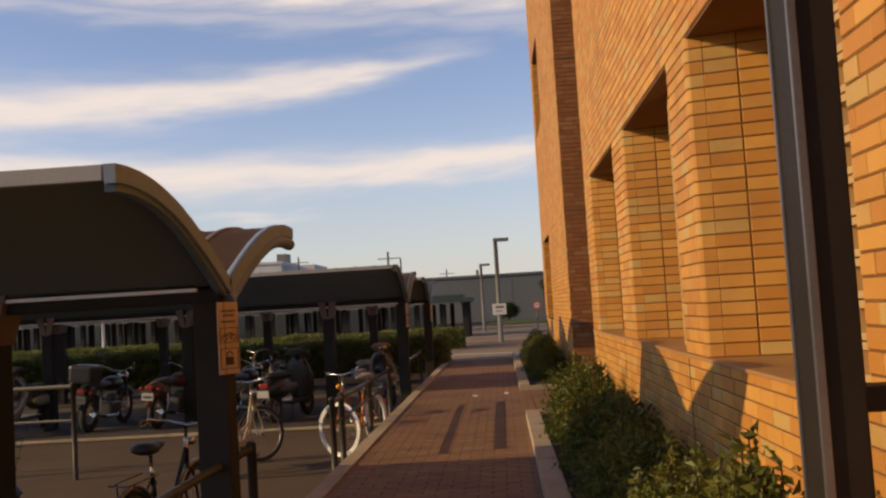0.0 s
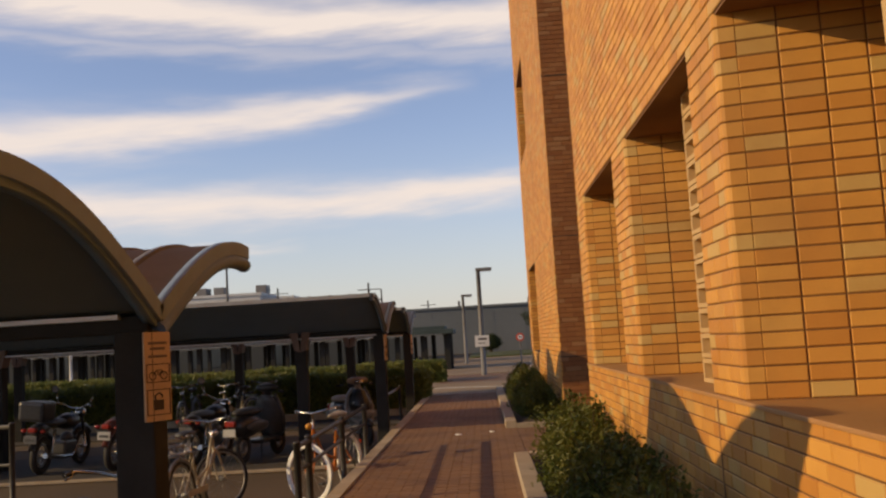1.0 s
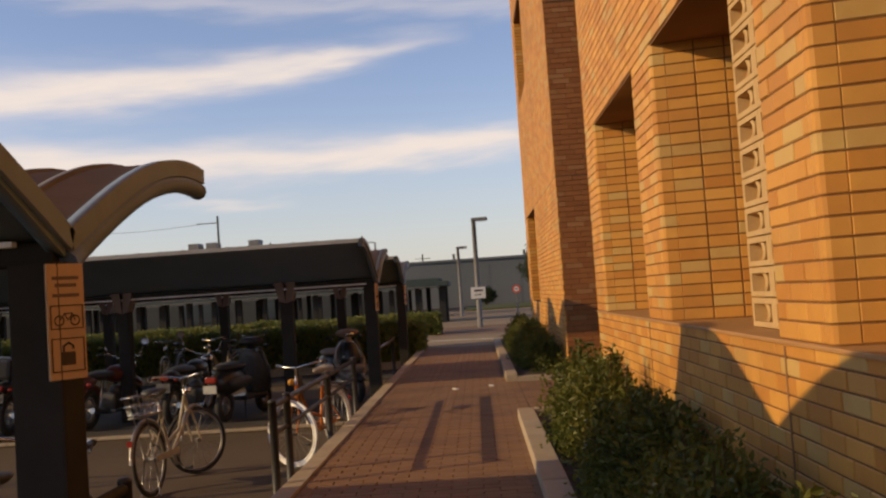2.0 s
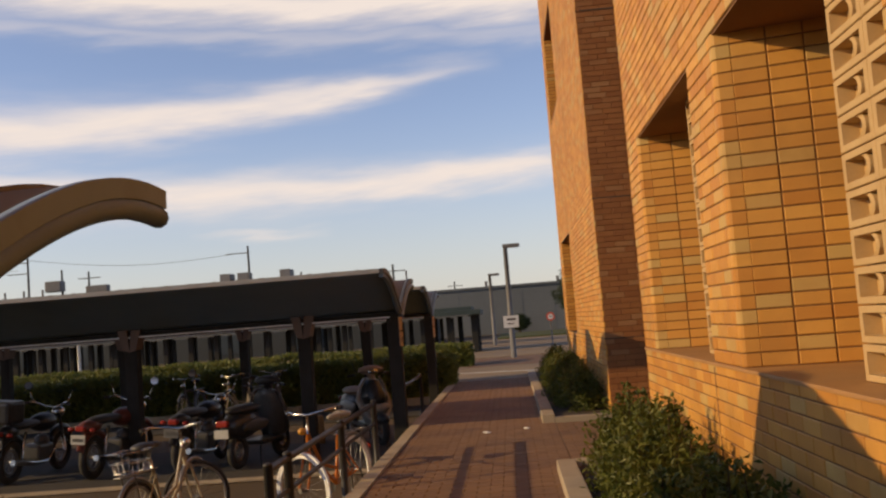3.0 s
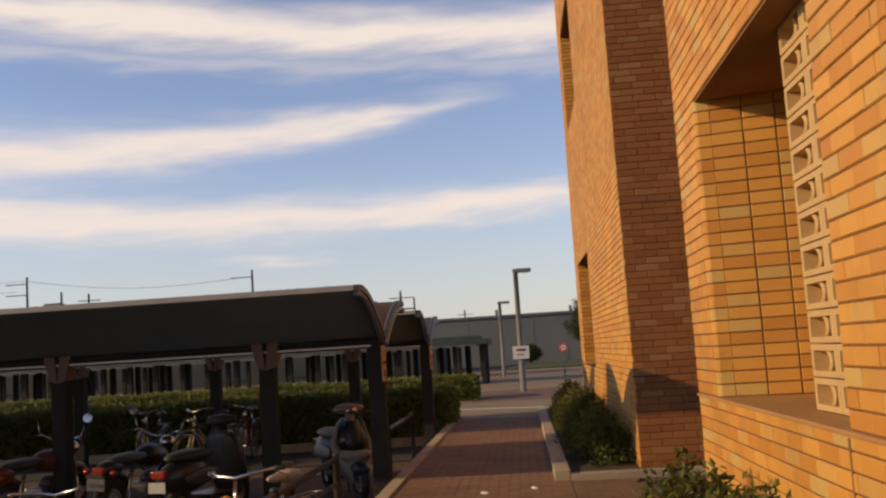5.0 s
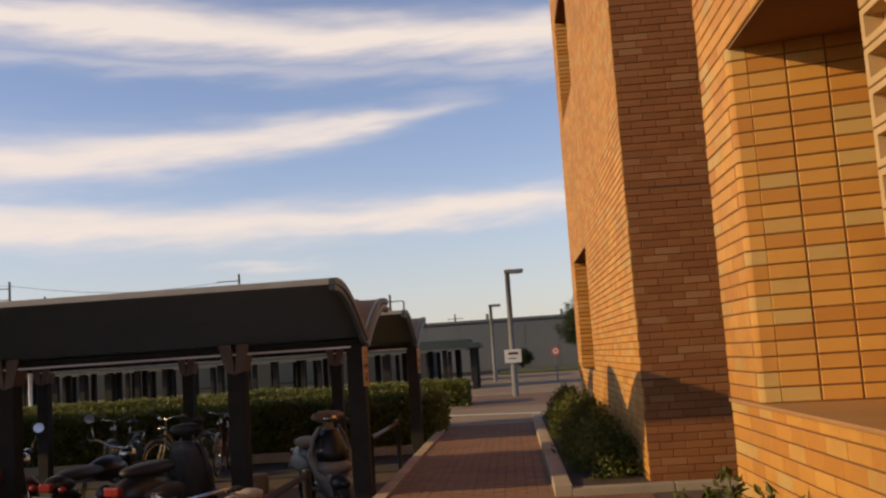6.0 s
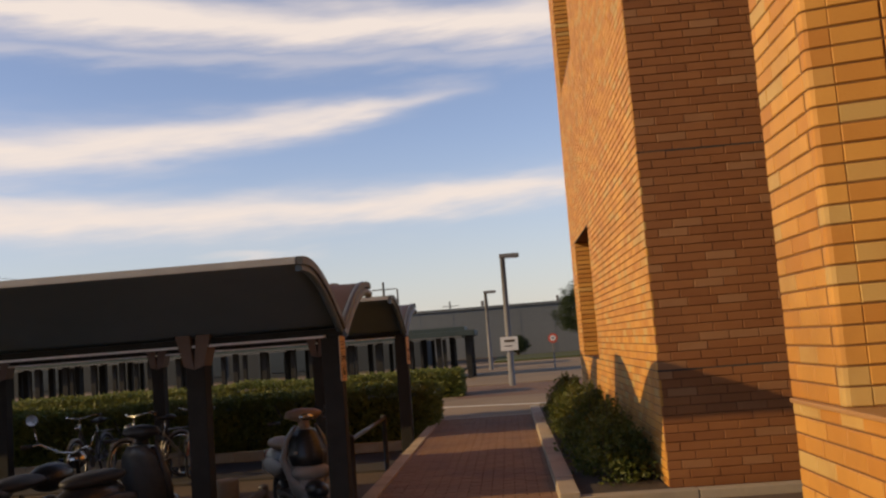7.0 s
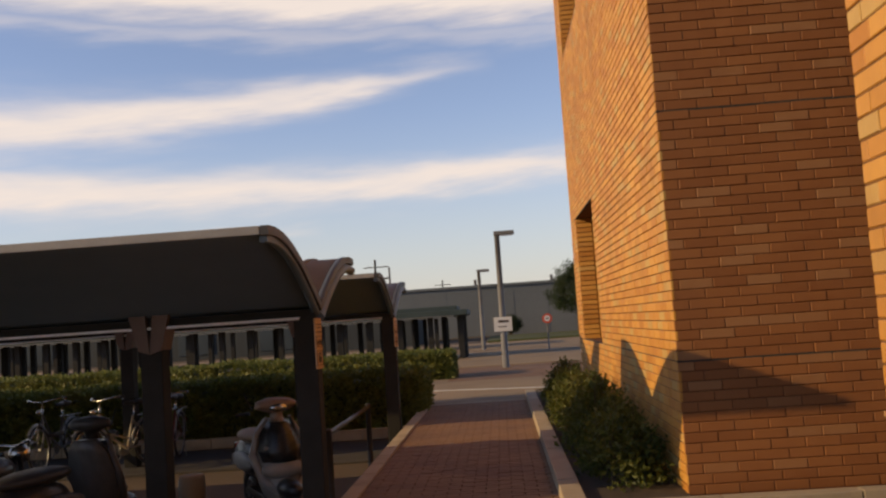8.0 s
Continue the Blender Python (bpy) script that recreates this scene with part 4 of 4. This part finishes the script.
BLACKP = surface("black enamel", (0.020, 0.020, 0.021), (0.034, 0.034, 0.035), 14, 0.3, 0.0, 90)
MAROON = surface("maroon enamel", (0.11, 0.035, 0.026), (0.16, 0.052, 0.038), 10, 0.35, 0.0, 90)
TAIL_RED = surface("red lens", (0.20, 0.02, 0.012), (0.28, 0.03, 0.02), 20, 0.2, 0.0, 90)
AMBER = surface("amber lens", (0.60, 0.28, 0.04), (0.70, 0.36, 0.06), 20, 0.2, 0.0, 90)
PALE_TRIM = surface("pale grey plastic", (0.25, 0.24, 0.22), (0.33, 0.31, 0.285), 12, 0.45, 0.0, 90)
SEAT_TAN = surface("tan vinyl", (0.23, 0.15, 0.10), (0.30, 0.20, 0.135), 14, 0.5, 0.1, 90)
SEAT_BLACK = surface("black vinyl", (0.026, 0.025, 0.024), (0.044, 0.042, 0.04), 14, 0.5, 0.15, 90)
# plates are toned down to grey, most on all but the maroon motorcycles
DULL_PLATE = surface("dull grey plate", (0.09, 0.09, 0.088), (0.13, 0.13, 0.127), 14, 0.5, 0.0, 90)
PLATE = surface("greyed white plate", (0.34, 0.34, 0.32), (0.44, 0.44, 0.42), 14, 0.4, 0.0, 90)
MIRROR = surface("mirror glass", (0.85, 0.85, 0.85), (0.9, 0.9, 0.9), 5, 0.12, 0.0, 50, metal=1.0)
RAIL_BLACK = surface("chipped black pipe", (0.028, 0.026, 0.024), (0.055, 0.05, 0.044), 18, 0.5, 0.1, 90)


def wheel(parent, y, r, name="wheel", rim_mat=None, rim_r=0.011, turn=0.0, tyre_r=0.017, spokes=20, tyre_mat=None):
    w = part(name, ring(bmesh.new(), (0, 0, 0), r - tyre_r, tyre_r, "x", 36, 8), tyre_mat or TYRE, parent, "tyre painted white for sun glint" if tyre_mat else "black tyre")
    w.matrix_basis = pose(0, y, r, 0, 0, turn)
    part("rim", ring(bmesh.new(), (0, 0, 0), r - 2.6 * tyre_r, rim_r, "x", 36, 6), rim_mat or ALLOY, w, "metal rim")
    bm = bmesh.new()
    for k in range(spokes):
        a = 2 * math.pi * k / spokes
        tube(bm, [(0.02 * (-1) ** k, 0.018 * math.cos(a + 0.8), 0.018 * math.sin(a + 0.8)), (0, (r - 0.045) * math.cos(a), (r - 0.045) * math.sin(a))], 0.0016, 4, False)
    tagged(part("spokes", bm, ALLOY, w), kind="stuff")
    part("hub", tube(bmesh.new(), [(-0.045, 0, 0), (0.045, 0, 0)], 0.022, 10), ALLOY, w)
    return w


def bicycle(at, paint, label, rim_mat=None, r=0.33, saddle_mat=None, basket=False, steer=0.0, fat_rim=0.011, lamp_amber=False, tyre_mat=None):
    t = thing("bicycle", label, "bicycle", at, "parked bicycles")
    wheel(t, -0.52, r, "rear_wheel", rim_mat, fat_rim, tyre_mat=tyre_mat)
    wheel(t, 0.55, r, "front_wheel", rim_mat, fat_rim, steer, tyre_mat=tyre_mat)
    bb, seat, head, low = (0, -0.08, 0.28), (0, -0.22, 0.72), (0, 0.36, 0.80), (0, 0.40, 0.62)
    part("frame", tubes(([bb, low], 0.019), ([(0, -0.12, 0.42), (0, 0.16, 0.5), head], 0.016), ([bb, seat], 0.016), ([low, head], 0.02),
                        ([(0.03, -0.52, r), bb], 0.010), ([(-0.03, -0.52, r), bb], 0.010), ([(0.03, -0.52, r), (0.02, -0.20, 0.66)], 0.008), ([(-0.03, -0.52, r), (-0.02, -0.20, 0.66)], 0.008)), paint, t, "enamelled step-through frame")
    f = part("fork", tubes(([(0.045, 0.55, r), (0.045, 0.47, 0.50), (0.03, 0.42, 0.64), (0, 0.40, 0.66)], 0.011), ([(-0.045, 0.55, r), (-0.045, 0.47, 0.50), (-0.03, 0.42, 0.64), (0, 0.40, 0.66)], 0.011)), paint, t)
    part("seat_post", tubes(([seat, (0, -0.26, 0.86)], 0.013)), CHROME, t, "chrome seat post")
    bm = bmesh.new()
    blob(bm, (0, -0.34, 0.90), (0.10, 0.11, 0.045), 2)
    blob(bm, (0, -0.20, 0.90), (0.045, 0.15, 0.032), 2)
    part("saddle", bm, saddle_mat or SEAT_BLACK, t)
    hb = part("handlebar", tube(bmesh.new(), [(-0.27, 0.16, 1.0), (-0.25, 0.26, 1.01), (-0.12, 0.35, 0.99), (0, 0.345, 0.97), (0.12, 0.35, 0.99), (0.25, 0.26, 1.01), (0.27, 0.16, 1.0)], 0.011, 8), CHROME, t, "chrome handlebar")
    for s in (-1, 1):
        part("grip", tubes(([(s * 0.27, 0.16, 1.0), (s * 0.262, 0.25, 1.007)], 0.017)), SEAT_BLACK, hb)
        part("brake_lever", tubes(([(s * 0.25, 0.27, 1.0), (s * 0.275, 0.18, 0.965)], 0.006)), CHROME, hb)
    part("stem", tubes(([head, (0, 0.345, 0.97)], 0.013)), CHROME, t)
    c = part("crank", lathe(bmesh.new(), [(0.085, -0.004), (0.085, 0.004)], (0, 0, 0), 20, pose(0.055, -0.08, 0.28, 0, 90, 0)), ALLOY, t, "alloy chainring")
    for s in (-1, 1):
        part("crank_arm", tubes(([(s * 0.06, -0.08, 0.28), (s * 0.075, -0.08 + s * 0.1, 0.28 - s * 0.13)], 0.009)), ALLOY, c)
        part("pedal", boxes((s * 0.085 - 0.02 + 0.03 * s, s * 0.085 + 0.02 + 0.045 * s, -0.12 + s * 0.1, -0.04 + s * 0.1, 0.27 - s * 0.13, 0.29 - s * 0.13), bevel=0.004), SEAT_BLACK, c)
    part("chain_guard", boxes((0.06, 0.07, -0.50, 0.0, 0.30, 0.36), bevel=0.004), paint, t)
    for y, a0, a1, nm in ((-0.52, 10, 190, "rear_mudguard"), (0.55, 40, 180, "front_mudguard")):
        part(nm, tube(bmesh.new(), [(0, y - (r + 0.02) * math.cos(radians(180 - a)), r + (r + 0.02) * math.sin(radians(a))) for a in range(a0, a1, 12)], 0.018, 6), ALLOY, t, "dull alloy mudguard")
    part("carrier", tubes(([(-0.06, -0.25, 0.72), (-0.06, -0.72, 0.72), (0.06, -0.72, 0.72), (0.06, -0.25, 0.72)], 0.006), ([(0.05, -0.52, r), (0.06, -0.62, 0.72)], 0.005), ([(-0.05, -0.52, r), (-0.06, -0.62, 0.72)], 0.005)), ALLOY, t)
    part("kickstand", tubes(([(0.05, -0.52, r), (0.09, -0.56, 0.01)], 0.008), ([(-0.05, -0.52, r), (-0.09, -0.56, 0.01)], 0.008)), ALLOY, t)
    part("front_lamp", blob(bmesh.new(), (0.0, 0.46, 0.84), (0.035, 0.05, 0.035), 2), AMBER if lamp_amber else CHROME, t)
    part("rear_reflector", lathe(bmesh.new(), [(0.028, -0.008), (0.028, 0.008)], (0, 0, 0), 14, pose(0, -0.86, 0.52, 90)), TAIL_RED, t, "red reflector")
    if basket:
        bm = bmesh.new()
        for z, w, d in ((0.72, 0.13, 0.09), (0.80, 0.145, 0.105), (0.88, 0.16, 0.12), (0.96, 0.175, 0.13)):
            tube(bm, [(-w, 0.58 - d, z), (w, 0.58 - d, z), (w, 0.58 + d, z), (-w, 0.58 + d, z)], 0.004, 5, closed=True)
        for k in range(10):
            a = 2 * math.pi * k / 10
            sx, sy = max(-1, min(1, 1.35 * math.cos(a))), max(-1, min(1, 1.35 * math.sin(a)))
            tube(bm, [(sx * 0.13, 0.58 + sy * 0.09, 0.72), (sx * 0.175, 0.58 + sy * 0.13, 0.96)], 0.003, 4)
        tagged(part("wire_basket", bm, BLACKP, t, "black wire basket"))
    return t


def motorcycle(at, paint, label, mirror_side=1, screen=False, top_box=False):
    """A small motorcycle that stands with its tail lamp towards -y."""
    t = thing("motorcycle", label, "motorcycle", at, "parked motorcycles")
    for y, nm in ((-0.62, "rear_wheel"), (0.66, "front_wheel")):
        wheel(t, y, 0.29, nm, ALLOY, 0.02, 0, 0.05, 12)
    part("engine", blob(boxes((-0.13, 0.13, -0.12, 0.26, 0.24, 0.46), bevel=0.04), (0, 0.16, 0.48), (0.10, 0.12, 0.10), 2), GREYP, t, "grey engine block")
    part("tank", blob(bmesh.new(), (0, 0.16, 0.74), (0.145, 0.30, 0.13), 3), paint, t, "rounded enamel tank")
    part("seat", blob(bmesh.new(), (0, -0.36, 0.76), (0.14, 0.40, 0.065), 3), SEAT_BLACK, t)
    part("tail_cowl", blob(bmesh.new(), (0, -0.70, 0.70), (0.11, 0.24, 0.09), 2), paint, t)
    lampr = part("tail_lamp", boxes((-0.06, 0.06, -0.96, -0.88, 0.66, 0.73), bevel=0.015), TAIL_RED, t, "red tail lamp")
    for s in (-1, 1):
        part("indicator", blob(bmesh.new(), (s * 0.15, -0.90, 0.68), (0.045, 0.035, 0.03), 2), TAIL_RED, t, "red indicator lens")
        part("fork_leg", tubes(([(s * 0.08, 0.66, 0.29), (s * 0.08, 0.44, 0.86)], 0.022)), CHROME, t)
        part("shock", tubes(([(s * 0.13, -0.58, 0.32), (s * 0.12, -0.46, 0.68)], 0.022)), CHROME, t)
        part("mirror_stalk", tubes(([(s * 0.26, 0.34, 0.99), (s * 0.33, 0.36, 1.18)], 0.006)), CHROME, t)
        if s == mirror_side:
            mr = part("mirror", lathe(bmesh.new(), [(0.03, -0.025), (0.058, -0.01), (0.058, 0.012)], (0, 0, 0), 18, pose(s * 0.34, 0.35, 1.22, 71, 0, 24)), BLACKP, t)
            part("mirror_glass", lathe(bmesh.new(), [(0.053, -0.002), (0.053, 0.002)], (0, 0, 0), 18, pose(s * 0.34, 0.35, 1.22, 71, 0, 24) @ Matrix.Translation((0, 0, 0.014))), MIRROR, mr, "bright round mirror glass")
    part("plate", boxes((-0.10, 0.10, -0.985, -0.975, 0.50, 0.62), bevel=0.003), PLATE if paint is MAROON else DULL_PLATE, t, "greyed number plate")
    part("plate_bar", boxes((-0.075, 0.075, -0.99, -0.986, 0.535, 0.575)), GREYP, t)
    part("handlebar", tube(bmesh.new(), [(-0.36, 0.22, 0.98), (-0.24, 0.34, 1.0), (-0.08, 0.40, 0.93), (0.08, 0.40, 0.93), (0.24, 0.34, 1.0), (0.36, 0.22, 0.98)], 0.013, 8), CHROME, t, "chrome handlebar")
    part("headlamp", blob(bmesh.new(), (0, 0.58, 0.84), (0.09, 0.10, 0.09), 2), CHROME, t)
    for s in (-1, 1):
        part("grip", tubes(([(s * 0.36, 0.22, 0.98), (s * 0.29, 0.29, 0.99)], 0.02)), SEAT_BLACK, t)
    part("exhaust", tube(bmesh.new(), [(0.12, 0.28, 0.34), (0.16, 0.05, 0.22), (0.17, -0.3, 0.24), (0.18, -0.85, 0.32)], 0.03, 10, radii=[0.018, 0.02, 0.035, 0.04]), CHROME, t, "chrome exhaust")
    for y, a0, a1, nm in ((-0.62, 20, 150, "rear_mudguard"), (0.66, 30, 150, "front_mudguard")):
        part(nm, tube(bmesh.new(), [(0, y - 0.33 * math.cos(radians(a)), 0.29 + 0.33 * math.sin(radians(a))) for a in range(a0, a1, 14)], 0.05, 8), paint, t)
    part("side_stand", tubes(([(-0.12, -0.05, 0.26), (-0.24, -0.12, 0.0)], 0.011)), BLACKP, t)
    if screen:
        part("windscreen", blob(bmesh.new(), (0, 0.60, 1.02), (0.19, 0.035, 0.22), 2), GREYP, t, "smoked windscreen")
    if top_box:
        part("top_box", boxes((-0.20, 0.20, -1.02, -0.62, 0.82, 1.12), bevel=0.05), BLACKP, t, "black top box")
    return t


def scooter(at, body, trim, seat_mat, label):
    """A step-through scooter that faces +y."""
    t = thing("scooter", label, "scooter", at, "parked motorcycles")
    for y, nm in ((-0.58, "rear_wheel"), (0.60, "front_wheel")):
        wheel(t, y, 0.23, nm, ALLOY, 0.03, 0, 0.05, 8)
    bm = bmesh.new()
    prof = [(0.50, 0.22, 0.12), (0.46, 0.42, 0.20), (0.40, 0.66, 0.235), (0.34, 0.86, 0.18), (0.30, 0.96, 0.09)]
    rows = []
    for y, z, w in prof:
        rows.append([bm.verts.new((-w, y - 0.10, z)), bm.verts.new((-w * 0.55, y + 0.05, z)), bm.verts.new((0, y + 0.09, z)), bm.verts.new((w * 0.55, y + 0.05, z)), bm.verts.new((w, y - 0.10, z)), bm.verts.new((0, y - 0.12, z))])
    for a, b in zip(rows, rows[1:]):
        for k in range(6):
            f = bm.faces.new((a[k], a[(k + 1) % 6], b[(k + 1) % 6], b[k]))
            f.smooth = True
    bm.faces.new(rows[0][::-1])
    bm.faces.new(rows[-1])
    bmesh.ops.recalc_face_normals(bm, faces=bm.faces)
    shield = part("leg_shield", bm, trim, t, "pale front shield")
    bm = bmesh.new()
    rows = []
    for y, z, w in ((0.475, 0.60, 0.17), (0.45, 0.70, 0.20), (0.405, 0.84, 0.165), (0.375, 0.94, 0.11)):
        rows.append([bm.verts.new((-w, y - 0.055, z)), bm.verts.new((-w * 0.55, y + 0.05, z)), bm.verts.new((0, y + 0.085, z)), bm.verts.new((w * 0.55, y + 0.05, z)), bm.verts.new((w, y - 0.055, z)), bm.verts.new((0, y - 0.02, z))])
    for a, b in zip(rows, rows[1:]):
        for k in range(6):
            f = bm.faces.new((a[k], a[(k + 1) % 6], b[(k + 1) % 6], b[k]))
            f.smooth = True
    bm.faces.new(rows[0][::-1])
    bm.faces.new(rows[-1])
    bmesh.ops.recalc_face_normals(bm, faces=bm.faces)
    part("front_panel", bm, body, shield, "dark glossy front panel")
    part("chin", blob(bmesh.new(), (0, 0.47, 0.53), (0.20, 0.10, 0.085), 3), trim, shield, "pale rounded chin")
    for s in (-1, 1):
        part("shield_trim", tube(bmesh.new(), [(s * 0.10, 0.38, 0.98), (s * 0.185, 0.32, 0.84), (s * 0.235, 0.33, 0.66), (s * 0.19, 0.44, 0.46), (s * 0.07, 0.54, 0.34)], 0.022, 8, radii=[0.016, 0.026, 0.036, 0.038, 0.026]), trim, t, "pale curved trim of the shield")
        part("side_panel", blob(bmesh.new(), (s * 0.155, -0.34, 0.54), (0.035, 0.36, 0.09), 2), trim, t, "pale crescent side panel")
        part("mirror_stalk", tubes(([(s * 0.20, 0.28, 1.04), (s * 0.27, 0.28, 1.20)], 0.006)), BLACKP, t)
        part("indicator", blob(bmesh.new(), (s * 0.13, 0.44, 0.72), (0.03, 0.03, 0.02), 2), trim, t, "small indicator")
        part("grip", tubes(([(s * 0.22, 0.26, 1.02), (s * 0.33, 0.20, 1.01)], 0.018)), SEAT_BLACK, t)
    part("front_mudguard", blob(bmesh.new(), (0, 0.60, 0.38), (0.10, 0.25, 0.09), 2), body, t, "dark front mudguard")
    part("fork", tubes(([(0.06, 0.60, 0.23), (0.06, 0.44, 0.56)], 0.02), ([(-0.06, 0.60, 0.23), (-0.06, 0.44, 0.56)], 0.02)), GREYP, t)
    part("floorboard", boxes((-0.17, 0.17, -0.22, 0.40, 0.26, 0.32), bevel=0.02), body, t)
    part("rear_body", blob(bmesh.new(), (0, -0.46, 0.56), (0.16, 0.46, 0.19), 3), body, t)
    part("seat", blob(bmesh.new(), (0, -0.38, 0.76), (0.155, 0.40, 0.07), 3), seat_mat, t)
    hc = blob(bmesh.new(), (0, 0.30, 1.08), (0.19, 0.12, 0.065), 3, 0.12)
    hc = part("handlebar_cowl", hc, seat_mat, t, "tan handlebar cowl")
    part("steering_neck", tubes(([(0, 0.30, 1.05), (0, 0.36, 0.88)], 0.055)), seat_mat, t, "tan neck below the cowl")
    part("headlamp", blob(bmesh.new(), (0, 0.40, 1.06), (0.085, 0.04, 0.04), 2), CHROME, hc, "clear headlamp")
    for s in (-1, 1):
        part("stand_leg", tubes(([(s * 0.12, -0.2, 0.26), (s * 0.16, -0.28, 0.0)], 0.012)), BLACKP, t)
    part("tail_lamp", boxes((-0.08, 0.08, -0.95, -0.88, 0.58, 0.66), bevel=0.015), TAIL_RED, t, "red tail lamp")
    part("plate", boxes((-0.10, 0.10, -0.965, -0.955, 0.44, 0.55)), PLATE, t, "white number plate")
    return t


DZ = LOW + 0.03


def heading(x, y, dx, dy, z=LOW, lean=0.0):
    return pose(x, y, z, 0, lean, math.degrees(math.atan2(-dx, dy)))


cream = bicycle(heading(-3.05, 10.95, 0.10, 1.0, LOW, -3), CREAM, "cream city bicycle with chrome bars leaning on its stand", steer=-38, saddle_mat=SEAT_BLACK)
# rims and tyres take the white that stands for sun glint
bicycle(heading(-1.87, 12.0, -0.28, -0.96, LOW, 3), ORANGE, "orange bicycle with sun glint painted white on its wheels, pale saddle", RIM_GLINT, 0.335, CREAM, steer=74, fat_rim=0.016, lamp_amber=True, tyre_mat=RIM_GLINT)
bicycle(heading(-2.47, 6.62, 0.06, 1.0, LOW, 4), BLACKP, "black bicycle with a worn dark saddle", GREYP, saddle_mat=SEAT_BLACK)
bicycle(heading(-4.36, 6.95, 1.0, -0.25, LOW, -4), GREYP, "grey bicycle with a black wire basket", GREYP, basket=True)
bicycle(heading(-5.38, 21.35, -0.42, -0.9, DZ, 3), CREAM, "pale bicycle with thin chrome wheels under the shelter", CHROME)
bicycle(heading(-4.95, 21.95, 0.1, -1.0, DZ, -3), MAROON, "maroon bicycle parked under the shelter")
bicycle(heading(-6.6, 22.0, 0.0, -1.0, DZ, 3), GREYP, "grey bicycle parked beneath the shelter roof")
bm = bmesh.new()
for z, w in ((0.74, 0.10), (0.82, 0.115), (0.90, 0.13)):
    tube(bm, [(-w, -0.56 - w, z), (w, -0.56 - w, z), (w, -0.56 + w, z), (-w, -0.56 + w, z)], 0.005, 5, closed=True)
for k in range(12):
    a = 2 * math.pi * k / 12
    sx, sy = max(-1, min(1, 1.35 * math.cos(a))), max(-1, min(1, 1.35 * math.sin(a)))
    tube(bm, [(sx * 0.10, -0.56 + sy * 0.10, 0.735), (sx * 0.13, -0.56 + sy * 0.13, 0.90)], 0.003, 4)
tagged(part("rear_basket", bm, CHROME, cream), "bright wire basket on the carrier", kind="stuff")
scooter(heading(-2.36, 17.25, 0.50, -0.87, DZ), BLACKP, PALE_TRIM, SEAT_TAN, "dark scooter with pale trim and a tan cowl under the shelter")
scooter(heading(-3.62, 15.9, 0.25, 1.0, DZ), BLACKP, GREYP, SEAT_BLACK, "black scooter parked with its tail outwards")
motorcycle(heading(-4.45, 15.95, 0.1, 1.0, DZ, 5), BLACKP, "black motorcycle with red lamps and a chrome handlebar", -1)
motorcycle(heading(-5.65, 15.95, 0.12, 1.0, DZ, 5), MAROON, "maroon motorcycle with a bright round mirror", 1)
motorcycle(heading(-6.85, 16.0, 0.05, 1.0, DZ, 5), BLACKP, "black motorcycle with a top box", -1, top_box=True)
scooter(heading(-8.05, 15.6, -0.1, -1.0, DZ), GREYP, PALE_TRIM, SEAT_BLACK, "large silver grey scooter facing the aisle")
motorcycle(heading(-9.3, 16.0, 0.1, 1.0, DZ, 5), MAROON, "dark red motorcycle among the row", 1)


def barrier(pts, posts, top, label, mid=None):
    """A pipe rail on posts."""
    t = thing("pipe_barrier", label, "barrier", None, "pipe barriers")
    part("top_rail", tube(bmesh.new(), [(x, y, top) for x, y in pts], 0.024, 10), RAIL_BLACK, t)
    if mid is not None:
        part("mid_rail", tube(bmesh.new(), [(x, y, mid) for x, y in pts], 0.017, 8), RAIL_BLACK, t)
    for x, y in posts:
        p = part("post", tube(bmesh.new(), [(x, y, LOW), (x, y, top + 0.03)], 0.03, 10), RAIL_BLACK, t)
        part("cap", blob(bmesh.new(), (x, y, top + 0.03), (0.032, 0.032, 0.018), 2), RAIL_BLACK, p)
    return t


barrier([(-1.62, 3.3), (-1.62, 5.93)], [(-1.62, 3.4), (-1.62, 5.93)], 0.56, "black pipe rail beside the first shelter post")
barrier([(-1.62, 8.75), (-1.62, 13.15)], [(-1.62, 8.75), (-1.62, 9.25), (-1.62, 11.2), (-1.62, 13.15)], 0.56, "black pipe rail between path and parking", 0.36)
barrier([(-1.70, 16.75), (-1.70, 19.2)], [(-1.70, 16.75), (-1.70, 19.2)], 0.50, "black pipe rail beside the second shelter")
barrier([(-5.0, 10.8), (-9.5, 10.8)], [(-5.0, 10.8), (-7.2, 10.8), (-9.5, 10.8)], 0.72, "dark pipe rail across the parking aisle", 0.33)
st = thing("concrete_bollard", "short grey brown concrete bollard on the asphalt", "bollard", Matrix.Translation((-3.2, 17.6, LOW)))
part("stub", lathe(bmesh.new(), [(0.13, 0.0), (0.125, 0.42), (0.11, 0.45)], (0, 0, 0), 18), CONCRETE, st)

# scraps of litter on the pavers
for x, y, s in ((-0.49, 14.64, 0.05), (-0.01, 14.80, 0.045)):
    bm = bmesh.new()
    blob(bm, (0, 0, 0.008), (s, s * 0.6, 0.012), 2, 0.9)
    ob = part("litter", bm, SIGN_WHITE)
    ob.matrix_basis = pose(x, y, 0.0, 0, 0, 30 * s * 100)
    tagged(ob, "small crumpled white scrap on the brick path", "litter")

# ---- pieces of walls and paving ----
for args in LATER:
    brick_pieces(*args)
